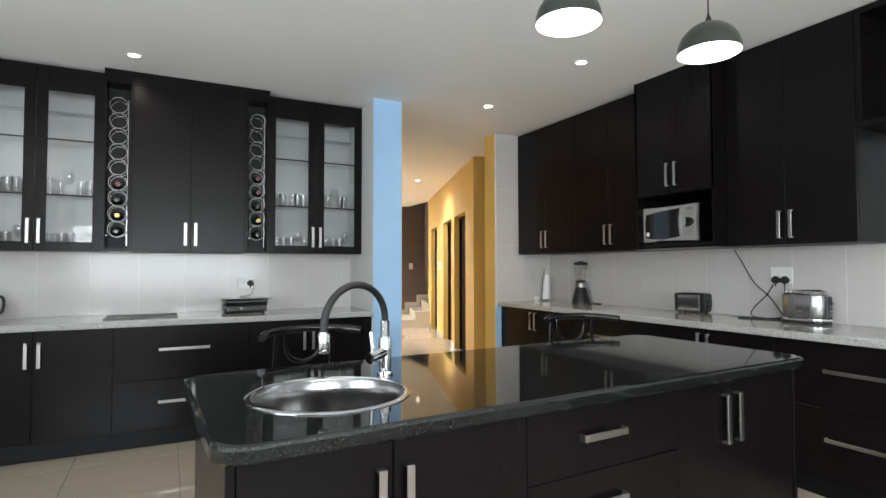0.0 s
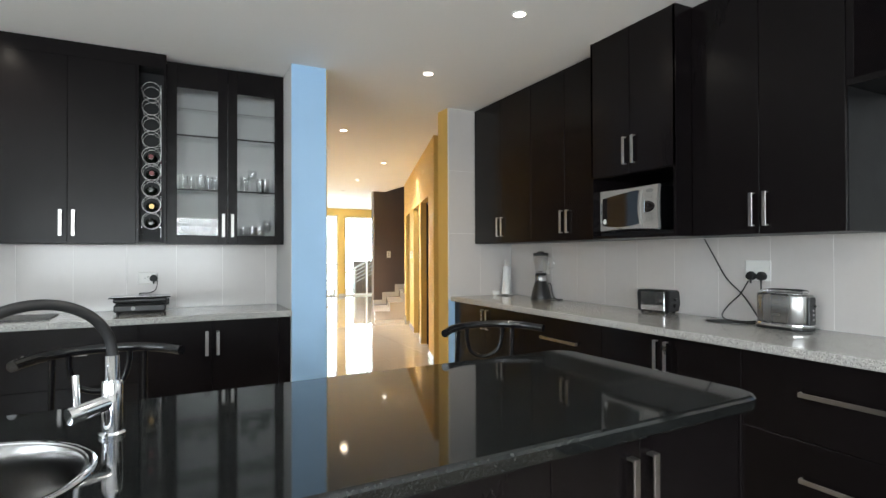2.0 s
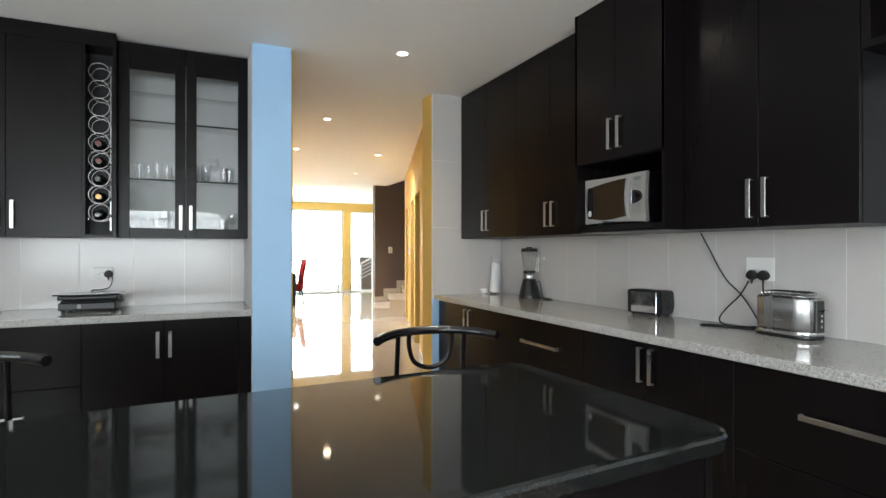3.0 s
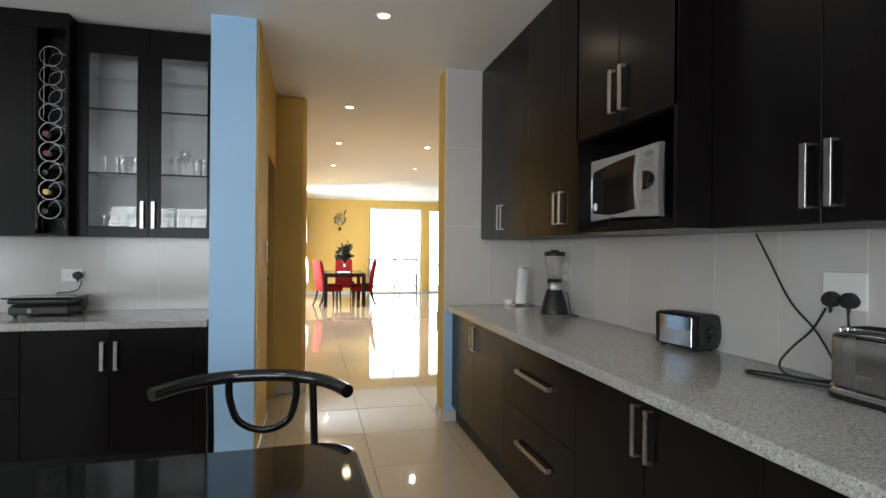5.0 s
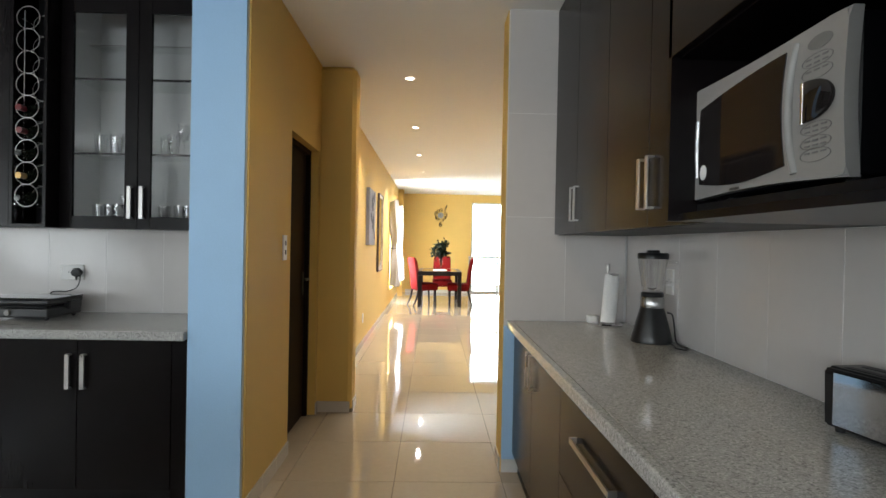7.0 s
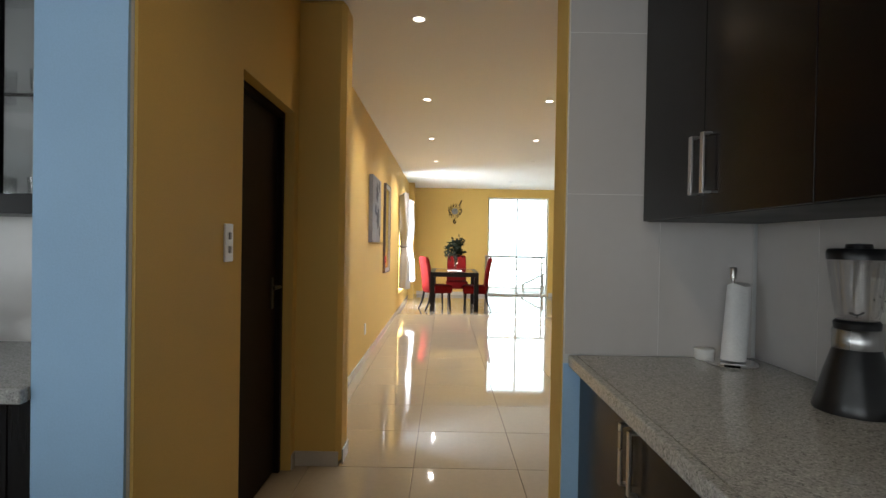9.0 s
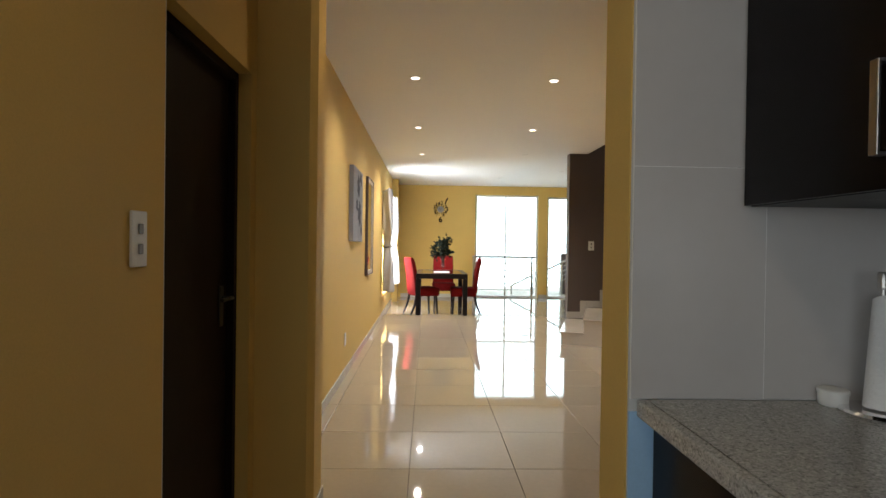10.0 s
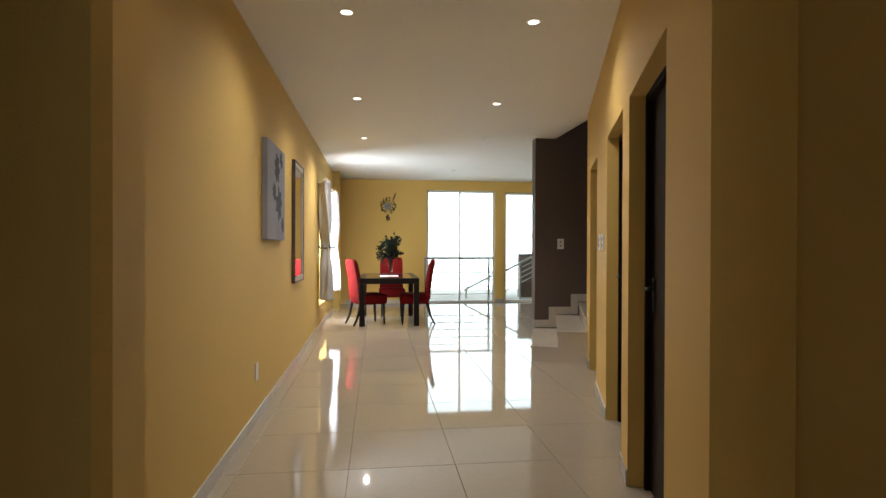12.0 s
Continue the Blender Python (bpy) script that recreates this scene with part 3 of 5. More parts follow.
part("trim_strip", box(0.019, w - 0.019, 0.07, 0.082, UB + 0.0185, 1.437), M["carcass"], hood, "dark strip under the microwave")
# bridging niche over the window
bridge = new("open_shelf_unit")
bridge.matrix_basis = pose(4.16, 2.262, 0, 0, 0, -90)
tagged(bridge, "espresso open shelf unit above the window", "cabinet")
for x0, x1, z0, z1, y0, y1 in ((0, 1.7, 2.03, 2.06, 0, 0.39), (0, 1.7, 2.66, 2.695, 0, 0.39), (0, 0.03, 2.06, 2.66, 0, 0.39), (1.67, 1.7, 2.06, 2.66, 0, 0.39), (0.03, 1.67, 2.06, 2.66, 0.37, 0.39)):
    part("panel", box(x0, x1, y0, y1, z0, z1, 0.001), M["cabinet"], bridge)

# upper run on the north wall


def glass_unit(x, w, y, depth, z0, z1):
    """A glazed wall cabinet with two framed doors, shelves and a pale lining."""
    u = new("glass_cabinet")
    u.matrix_basis = pose(x, y, 0)
    tagged(u, "espresso wall cabinet with two glazed doors and glass shelves", "cabinet", "glass cabinets")
    for x0, x1, a, b in ((0, 0.018, z0, z1), (w - 0.018, w, z0, z1), (0.018, w - 0.018, z0, z0 + 0.018), (0.018, w - 0.018, z1 - 0.018, z1)):
        part("panel", box(x0, x1, 0.022, depth, a, b), M["cabinet"], u)
    part("lining", box(0.018, w - 0.018, depth - 0.012, depth - 0.002, z0 + 0.018, z1 - 0.018), M["inner"], u, "pale inner back")
    for x0, x1 in ((0.0185, 0.024), (w - 0.024, w - 0.0185)):
        part("lining", box(x0, x1, 0.03, depth - 0.013, z0 + 0.019, z1 - 0.019), M["inner"], u, "pale inner side")
    for z in (1.782, 2.18, 2.41):
        y0 = 0.05 if z < 2.3 else 0.2
        sh = part("shelf", box(0.026, w - 0.026, y0, depth - 0.014, z - 0.006, z, 0.001), M["glass"], u, "clear glass shelf")
        sh.visible_shadow = False
        part("shelf_edge", box(0.026, w - 0.026, y0 - 0.003, y0 - 0.0002, z - (0.011 if z < 2.3 else 0.005), z + 0.001), M["carcass"] if z < 2.3 else M["silver_plastic"], sh, "dark shelf edge")
    for k, (x0, x1) in enumerate(((0, w / 2 - 0.0015), (w / 2 + 0.0015, w))):
        d = part("door", bmesh.new(), M["cabinet"], u)
        f = 0.066
        me = d.data
        b = bmesh.new()
        for a0, a1, c0, c1 in ((x0, x0 + f, z0, z1), (x1 - f, x1, z0, z1), (x0 + f, x1 - f, z0, z0 + f), (x0 + f, x1 - f, z1 - 0.173, z1)):
            box(a0, a1, 0, 0.019, c0, c1, 0.001, b)
        b.to_mesh(me)
        b.free()
        g = part("pane", box(x0 + f - 0.004, x1 - f + 0.004, 0.010, 0.013, z0 + f - 0.004, z1 - 0.169), M["glass"], d, "clear glass")
        g.visible_shadow = False
        bar_handle(d, x1 - 0.03 if k == 0 else x0 + 0.03, 0.0, z0 + 0.14, 0.17, True)
    return u


NB = 1.376
for x, w in ((-0.476, 0.815), (1.486, 0.812), (-1.29, 0.813)):
    glass_unit(x, w, 5.262, 0.318, NB, 2.685)
mid = new("wine_cabinet")
mid.matrix_basis = pose(0.341, 5.165, 0)
tagged(mid, "tall espresso wall cabinet with a wine rack at each side", "cabinet")
W = 1.144
part("body", box(0.17, W - 0.17, 0.02, 0.415, NB, 2.695), M["carcass"], mid)
part("top_panel", box(0, W, 0.0, 0.415, 2.60, 2.696), M["cabinet"], mid)
for x0 in (0.0, 0.168, W - 0.184, W - 0.016):
    part("side_panel", box(x0, x0 + 0.016, 0.0, 0.415, NB, 2.599), M["cabinet"], mid)
for x0 in (0.016, W - 0.168):
    part("niche_back", box(x0, x0 + 0.152, 0.17, 0.19, NB + 0.016, 2.599), M["carcass"], mid)
    part("niche_floor", box(x0, x0 + 0.152, 0.0, 0.19, NB, NB + 0.016), M["cabinet"], mid)
for k, (x0, x1) in enumerate(((0.185, W / 2 - 0.001), (W / 2 + 0.001, W - 0.185))):
    d = part("door", box(x0, x1, 0.0, 0.018, NB, 2.599, 0.0012), M["cabinet"], mid)
    bar_handle(d, W / 2 + (-0.035 if k == 0 else 0.035), 0.0, NB + 0.135, 0.17, True)

# ---- island ----
ISL = pose(0.85, 1.803, 0, 0, 0, 2.8)
island = new("kitchen_island")
island.matrix_basis = ISL
tagged(island, "espresso kitchen island base with doors and drawers", "kitchen island")
part("body", box(0.046, 2.105, 0.06, 0.60, 0.10, 0.72), M["carcass"], island)
part("front_rail", box(0.046, 2.105, 0.06, 0.11, 0.721, 0.86), M["carcass"], island)
part("kickboard", box(0.08, 2.07, 0.10, 0.58, 0.0, 0.10), M["kick"], island, "dark recessed kickboard")
part("end_panel", box(0.026, 0.045, 0.035, 0.62, 0.0, 0.86, 0.001), M["cabinet"], island)
part("end_panel", box(2.106, 2.125, 0.035, 0.62, 0.0, 0.86, 0.001), M["cabinet"], island)
part("back_panel", box(0.046, 2.105, 0.601, 0.62, 0.0, 0.86, 0.001), M["cabinet"], island)
for kind, x0, x1, a, b, hx, hz, hl in (("door", 0.046, 0.395, 0.11, 0.858, 0.36, 0.70, 0.19), ("door", 0.395, 0.79, 0.11, 0.858, 0.43, 0.70, 0.19),
                                       ("drawer", 0.79, 1.42, 0.66, 0.858, 1.07, 0.765, 0.175), ("drawer", 0.79, 1.42, 0.46, 0.66, 1.07, 0.57, 0.175), ("drawer", 0.79, 1.42, 0.11, 0.46, 1.07, 0.31, 0.175),
                                       ("door", 1.42, 1.70, 0.11, 0.858, 1.665, 0.725, 0.17), ("door", 1.70, 2.105, 0.11, 0.858, 1.735, 0.725, 0.17)):
    f = part(kind, box(x0 + 0.0015, x1 - 0.0015, 0.04, 0.058, a + 0.0015, b - 0.0015, 0.0012), M["cabinet"], island)
    bar_handle(f, hx, 0.04, hz, hl, kind == "door")
SINK = Vector((0.343, 0.352))
corners = round_rect(0.0, 2.178, 0.0, 0.835, 0.075, 6)
outer = []
for (ax, ay), (bx, by) in zip(corners, corners[1:] + corners[:1]):
    parts = max(1, round(math.hypot(bx - ax, by - ay) / 0.05))
    outer += [(ax + (bx - ax) * i / parts, ay + (by - ay) * i / parts) for i in range(parts)]
n = len(outer)
bm = bmesh.new()
R_HOLE = 0.211
centre = SINK


def ray_hit_ring(z, inset):
    return [bm.verts.new((x + (1.10 - x) * inset / 1.13, y + (0.42 - y) * inset / 0.45, z)) for x, y in outer]


rings = [ray_hit_ring(0.862, 0.006), ray_hit_ring(0.868, 0.0), ray_hit_ring(0.893, 0.0), ray_hit_ring(0.90, 0.004), ray_hit_ring(0.903, 0.012)]
for a, b in zip(rings, rings[1:]):
    for i in range(n):
        bm.faces.new((a[i], a[(i + 1) % n], b[(i + 1) % n], b[i]))
angles = [math.atan2(v.co.y - centre.y, v.co.x - centre.x) for v in rings[-1]]
top = [bm.verts.new((centre.x + R_HOLE * math.cos(a), centre.y + R_HOLE * math.sin(a), 0.903)) for a in angles]
low = [bm.verts.new((centre.x + R_HOLE * math.cos(a), centre.y + R_HOLE * math.sin(a), 0.862)) for a in angles]
for a, b in ((rings[-1], top), (top, low), (low, rings[0])):
    for i in range(n):
        bm.faces.new((a[i], a[(i + 1) % n], b[(i + 1) % n], b[i]))
isl_top = new("island_worktop")
isl_top.matrix_basis = ISL
edge = bm.copy()
for part_bm, is_edge in ((bm, False), (edge, True)):
    part_bm.faces.ensure_lookup_table()
    gone = [f for k, f in enumerate(part_bm.faces) if (k < 4 * n) != is_edge]
    bmesh.ops.delete(part_bm, geom=gone, context="FACES")
part("stone_top", bm, M["black_stone"], isl_top)
part("stone_edge", edge, M["black_stone"], isl_top, "eased polished stone edge")
tagged(isl_top, "polished black granite island top with rounded corners", "worktop")

# round sink let into the stone
sink = new("round_sink")
sink.matrix_basis = ISL @ pose(SINK.x, SINK.y, 0.904)
tagged(sink, "round brushed steel sink let into black granite", "sink")
part("bowl", lathe([(0.2109, 0.002), (0.2052, 0.0), (0.2014, -0.01), (0.1985, -0.05), (0.1938, -0.10), (0.1824, -0.135), (0.152, -0.156), (0.095, -0.163), (0.04275, -0.165), (0.04085, -0.168)], 64), M["sink_steel"], sink, "", True)
part("rim", lathe([(0.208, 0.0), (0.211, 0.004), (0.219, 0.0045), (0.225, 0.001), (0.225, -0.0005)], 64), M["chrome"], sink, "bright rolled rim", True)
part("drain", lathe([(0.0399, -0.166), (0.0342, -0.163), (0.0285, -0.167), (0, -0.167)], 32), M["chrome"], sink, "round strainer", True)

# tap with a black hose
tap = new("kitchen_tap")
tap.matrix_basis = ISL @ pose(0.585, 0.522, 0.9035)
tagged(tap, "chrome kitchen tap with a bent black hose spout", "tap")
part("base_ring", lathe([(0.0, 0.0), (0.026, 0.0), (0.026, 0.006), (0.022, 0.01), (0.0, 0.01)], 24), M["chrome"], tap, "", True)
part("body", lathe([(0.0, 0.01), (0.02, 0.01), (0.021, 0.05), (0.021, 0.115), (0.019, 0.122), (0.0, 0.122)], 24), M["chrome"], tap, "", True)
part("neck", lathe([(0.0, 0.122), (0.0145, 0.122), (0.0145, 0.176), (0.0, 0.176)], 20), M["chrome"], tap, "", True)
dx, dy = -0.25, -0.137
arc = [(dx * 0.5 * (1 - math.cos(a)), dy * 0.5 * (1 - math.cos(a)), 0.18 + 0.118 * math.sin(a)) for a in [math.pi * i / 12 for i in range(13)]]
part("hose", tube([(0, 0, 0.165)] + arc + [(dx, dy, 0.155)], 0.0112, 12, smooth=3), M["black_rubber"], tap, "black flexible hose", True)
part("spray_head", lathe([(0.0, 0.107), (0.014, 0.107), (0.0165, 0.113), (0.0165, 0.16), (0.013, 0.168), (0.0, 0.168)], 20, at=(dx, dy, 0)), M["chrome"], tap, "chrome spray head", True)
arm = part("valve", tube([(0.0, 0.0, 0.075), (-0.05, -0.035, 0.068), (-0.075, -0.05, 0.064)], 0.018, 14, smooth=3), M["chrome"], tap, "", True)
part("lever", tube([(-0.06, -0.04, 0.07), (-0.062, -0.038, 0.105), (-0.064, -0.034, 0.145)], 0.007, 10, smooth=3), M["chrome"], arm, "upright chrome lever", True)


# ---- bar stools ----
def bar_stool(m):
    s = new("bar_stool")
    s.matrix_basis = m
    tagged(s, "gloss black tubular bar stool with a curved back rail", "bar stool", "bar stools at the island")
    part("seat", extrude(round_rect(-0.18, 0.18, -0.2, 0.16, 0.13, 8), 0.62, 0.67, 0.015, 3), M["black_plastic"], s, "black padded seat", True)
    part("back_rail", tube([(-0.228, 0.0, 0.972), (-0.178, 0.065, 0.978), (-0.1, 0.115, 0.982), (0, 0.13, 0.984), (0.1, 0.115, 0.982), (0.178, 0.065, 0.978), (0.228, 0.0, 0.972)], 0.0165, 14, smooth=4), M["black_gloss"], s, "thick bent top rail", True)
    for x in (-1, 1):
        part("back_post", tube([(x * 0.13, 0.105, 0.969), (x * 0.132, 0.12, 0.854), (x * 0.135, 0.13, 0.72), (x * 0.14, 0.13, 0.60)], 0.0095, 10, smooth=3), M["black_gloss"], s, "", True)
    part("back_loop", tube([(-0.085, 0.118, 0.972), (-0.084, 0.122, 0.924), (-0.062, 0.128, 0.864), (0, 0.132, 0.839), (0.062, 0.128, 0.864), (0.084, 0.122, 0.924), (0.085, 0.118, 0.972)], 0.0095, 10, smooth=5), M["black_gloss"], s, "U-shaped tube", True)
    for x in (-1, 1):
        for y in (-1, 1):
            part("leg", tube([(x * 0.14, y * 0.13, 0.625), (x * 0.17, y * 0.165, 0.3), (x * 0.195, y * 0.19, 0.0)], 0.0125, 10, smooth=3), M["black_gloss"], s, "", True)
    part("foot_ring", tube([(0.182 * math.cos(a) * 1.3, 0.178 * math.sin(a) * 1.3, 0.22) for a in [math.pi * i / 8 for i in range(16)]], 0.009, 8, closed=True), M["black_gloss"], s, "", True)
    return s


st = bar_stool(pose(2.754, 2.905, 0, 0, 0, -8))
copy_thing(st, pose(1.33, 2.985, 0, 0, 0, 10))


# ---- pendant lamps and downlights ----
def pendant(x, y, z):
    p = thing("pendant_lamp", (x, y, z), "dome pendant lamp in dark grey metal, lit", "pendant lamp", "pendants over the island")
    R = 0.118
    prof = [(R * math.cos(radians(a)), 0.122 * math.sin(radians(a))) for a in range(0, 86, 5)]
    part("shade", lathe(prof + [(0.012, 0.1225)], 48), M["lamp_shell"], p, "dark grey metal dome", True)
    part("lining", lathe([(r * 0.975, h * 0.97 + 0.0006) for r, h in prof[:-1]] + [(0.002, 0.118)], 48), M["lamp_white"], p, "bright white lining", True)
    part("cap", lathe([(0.016, 0.121), (0.012, 0.13), (0.006, 0.15), (0.004, 0.155), (0.0, 0.155)], 20), M["black_plastic"], p, "black cord cap", True)
    part("cord", tube([(0, 0, 0.15), (0, 0, CEIL - z - 0.02)], 0.0028, 8), M["black_rubber"], p, "", True)
    part("ceiling_rose", lathe([(0.0, CEIL - z - 0.03), (0.045, CEIL - z - 0.03), (0.05, CEIL - z - 0.001), (0.0, CEIL - z - 0.001)], 24), M["lamp_shell"], p, "", True)
    part("bulb", lathe([(0.0, 0.022), (0.02, 0.027), (0.03, 0.045), (0.026, 0.065), (0.014, 0.09), (0.0, 0.095)], 20), M["bulb"], p, "lit bulb", True)
    lamp = new("pendant_light", bpy.data.lights.new("pendant_light", "SPOT"))
    lamp.data.energy, lamp.data.spot_size, lamp.data.spot_blend, lamp.data.color, lamp.data.shadow_soft_size = 9, radians(150), 0.6, (1, 0.95, 0.86), 0.05
    lamp.matrix_world = look((x, y, z + 0.012), (x, y, 0))
    return p


pendant(2.643, 2.050, 2.092)
pendant(2.032, 2.159, 2.128)
DOWN = [(3.295, 4.72), (3.24, 6.86), (3.23, 8.73), (3.225, 10.68), (3.25, 12.62), (3.26, 14.45), (0.54, 4.825), (3.335, 3.55), (4.415, 8.72), (4.62, 10.69), (4.85, 12.46), (5.89, 14.3), (4.87, 15.45), (0.55, 1.2), (3.2, 0.6)]


def downlight(lit):
    d = thing("downlight", (0, 0, 0), "small round recessed downlight, lit" if lit else "small round recessed downlight", "downlight", "ceiling downlights")
    part("ring", lathe([(0.034, -0.001), (0.034, -0.005), (0.04, -0.007), (0.047, -0.004), (0.048, -0.001)], 32), M["white_plastic"], d, "white trim ring", True)
    part("lens", lathe([(0.0, -0.0035), (0.0335, -0.0035)], 24), M["downlight"] if lit else M["aluminium"], d, "glowing lens" if lit else "dull lens")
    return d


lit_one, dull = downlight(True), downlight(False)
lit_one.matrix_basis, dull.matrix_basis = pose(*DOWN[0], CEIL), pose(*DOWN[10], CEIL)
for i, (x, y) in enumerate(DOWN):
    if i and i != 10:
        copy_thing(dull if i in (11, 12) else lit_one, pose(x, y, CEIL))
    if i not in (10, 11, 12):
        lamp = new("downlight_beam", bpy.data.lights.new("downlight_beam", "SPOT"))
        lamp.data.energy, lamp.data.spot_size, lamp.data.spot_blend, lamp.data.color, lamp.data.shadow_soft_size = 400 if y > 12 else 140 if y > 7 else 27 if x > 3 and y > 4 else 22, radians(150), 1.0, (1, 0.77, 0.48) if 4.5 < y < 8 and x > 3 else (1, 0.95, 0.89) if y > 6 else (1, 0.9, 0.76), 0.035
        lamp.matrix_world = look((x, y, CEIL - 0.012), (x, y, 0))


# ---- appliances ----
mw = thing("microwave_oven", (4.107, 3.4645, 1.4405), "silver microwave oven with a smoked door, in its niche", "microwave", turn=-90)
mw.scale = (0.888, 1.0, 0.80)
part("case", box(-0.29, 0.26, 0.012, 0.40, 0.012, 0.335, 0.004), M["carcass"], mw, "dark metal case")


def bowed(x0, x1, z0, z1, y0, y1, bow, nx=14):
    """A front panel with waisted sides and softly bowed top and bottom."""
    bm = bmesh.new()
    pts = []
    for i in range(nx + 1):
        u = i / nx
        pts.append((x0 + (x1 - x0) * u, z0 + bow * math.sin(math.pi * u)))
    for i in range(1, nx):
        u = i / nx
        pts.append((x1 - bow * 0.8 * math.sin(math.pi * u), z0 + (z1 - z0) * u))
    for i in range(nx + 1):
        u = i / nx
        pts.append((x1 - (x1 - x0) * u, z1 - bow * 0.5 * math.sin(math.pi * u)))
    for i in range(1, nx):
        u = i / nx
        pts.append((x0 + bow * 0.4 * math.sin(math.pi * u), z1 - (z1 - z0) * u))
    f = [bm.verts.new((x, y0, z)) for x, z in pts]
    b = [bm.verts.new((x, y1, z)) for x, z in pts]
    bm.faces.new(f), bm.faces.new(b[::-1])
    for i in range(len(pts)):
        j = (i + 1) % len(pts)
        bm.faces.new((f[i], f[j], b[j], b[i]))
    return bm


bm = bowed(-0.30, 0.268, 0.005, 0.34, -0.012, 0.011, 0.012)
bmesh.ops.bevel(bm, geom=[e for e in bm.edges if e.verts[0].co.y < 0 and e.verts[1].co.y < 0], offset=0.006, segments=3, affect="EDGES")
front = part("front", bm, M["silver_plastic"], mw, "silver front with waisted sides", True)
win = []
for i in range(13):
    u = i / 12
    win.append((-0.246 + 0.349 * u, 0.052 - 0.018 * math.sin(math.pi * u)))
for i in range(1, 12):
    u = i / 12
    win.append((0.103 - 0.014 * math.sin(math.pi * u), 0.052 + 0.258 * u))
for i in range(13):
    u = i / 12
    win.append((0.103 - 0.349 * u, 0.31 - 0.035 * u ** 1.6))
for i in range(1, 12):
    u = i / 12
    win.append((-0.246 - 0.006 * math.sin(math.pi * u), 0.275 - 0.223 * u))
bm = bmesh.new()
f = [bm.verts.new((x, -0.0145, z)) for x, z in win]
b = [bm.verts.new((x, -0.0118, z)) for x, z in win]
bm.faces.new(f), bm.faces.new(b[::-1])
for i in range(len(win)):
    j = (i + 1) % len(win)
    bm.faces.new((f[i], f[j], b[j], b[i]))
part("window", bm, M["dark_glass"], front, "smoked glass window")
part("door_edge", tube([(-0.262, -0.0125, 0.075), (-0.266, -0.013, 0.16), (-0.262, -0.0125, 0.245)], 0.005, 8, smooth=4), M["chrome"], front, "bright door edge", True)
part("door_grip", tube([(0.132, -0.010, 0.03), (0.118, -0.013, 0.10), (0.114, -0.0145, 0.17), (0.118, -0.013, 0.25), (0.132, -0.010, 0.318)], 0.009, 10, smooth=4), M["silver_plastic"], front, "curved silver grip", True)
knob = [(-0.03, -0.044)] + [(-0.03 + 0.078 * math.sin(math.pi * i / 16) ** 0.8, -0.044 * math.cos(math.pi * i / 16)) for i in range(1, 16)] + [(-0.03, 0.044)]
part("dial_strip", box(-0.004, 0.004, -0.004, 0.0, -0.046, 0.046, 0.0015), M["chrome"], front, "pale upright strip beside the dial", False, pose(0.154, -0.0122, 0.178))
part("dial", extrude(knob, 0.0, 0.007, 0.002), M["dark_glass"], front, "dark half-round dial", True, pose(0.192, -0.0125, 0.178, 90))
part("sticker", extrude([(0.017 * math.cos(a), 0.022 * math.sin(a)) for a in [math.pi * i / 10 for i in range(20)]], 0, 0.001), M["white_plastic"], front, "white round sticker", False, pose(-0.224, -0.0146, 0.085, 90))
part("display", extrude([(0.033 * math.cos(a), 0.015 * math.sin(a)) for a in [math.pi * i / 10 for i in range(20)]], 0, 0.001), M["mark"], front, "small grey oval display", False, pose(0.197, -0.0122, 0.298, 90))
for cz, rows in ((0.262, 2), (0.236, 1), (0.118, 2), (0.088, 2), (0.062, 1)):
    part("button_oval", tube([(0.19 + 0.041 * math.cos(a), -0.0125, cz + 0.014 * math.sin(a)) for a in [math.pi * i / 10 for i in range(20)]], 0.0008, 5, closed=True), M["mark"], front, "thin grey outline")
    for k in range(rows * 3):
        part("button_mark", box(-0.007, 0.007, -0.0005, 0.0005, -0.0018, 0.0018), M["mark"], front, "", False, pose(0.168 + 0.022 * (k % 3), -0.0128, cz + 0.005 - 0.0105 * (k // 3)))
part("badge", box(-0.10, -0.06, -0.0128, -0.0118, 0.018, 0.025), M["black_plastic"], front, "small dark badge")
for x in (-0.22, 0.19):
    part("foot", lathe([(0.0, -0.0335), (0.014, -0.0335), (0.016, 0.012), (0.0, 0.012)], 12, at=(x, 0.06, 0)), M["black_rubber"], mw)

Z = 0.8935
# paper towel on its stand
pt = thing("paper_towel_holder", (4.445, 5.40, Z), "roll of white kitchen paper on a steel stand", "paper towel holder")
part("base", lathe([(0, 0), (0.085, 0), (0.086, 0.004), (0.08, 0.011), (0.0, 0.012)], 40), M["chrome"], pt, "round steel base", True)
part("rod", lathe([(0, 0.012), (0.006, 0.012), (0.006, 0.30), (0.011, 0.302), (0.012, 0.335), (0.009, 0.342), (0, 0.343)], 16), M["handle"], pt, "", True)
bm = bmesh.new()
prev = None
for k in range(9):
    z = 0.016 + 0.265 * k / 8
    ring = []
    for i in range(40):
        a = 2 * math.pi * i / 40
        r = 0.029 + 0.007 * (1 - k / 8) + 0.02 * max(0, math.cos(a + 0.5 - 0.1 * k)) ** 3 * (0.5 + k / 10)
        ring.append(bm.verts.new((r * math.cos(a) + 0.012 * k / 8, r * math.sin(a), z + 0.006 * math.sin(2 * a) * (k == 8))))
    if prev:
        for i in range(40):
            bm.faces.new((prev[i], prev[(i + 1) % 40], ring[(i + 1) % 40], ring[i]))
    else:
        bm.faces.new(ring[::-1])
    prev = ring
bm.faces.new(prev)
part("paper_roll", bm, M["paper"], pt, "loosened roll of white paper", True)

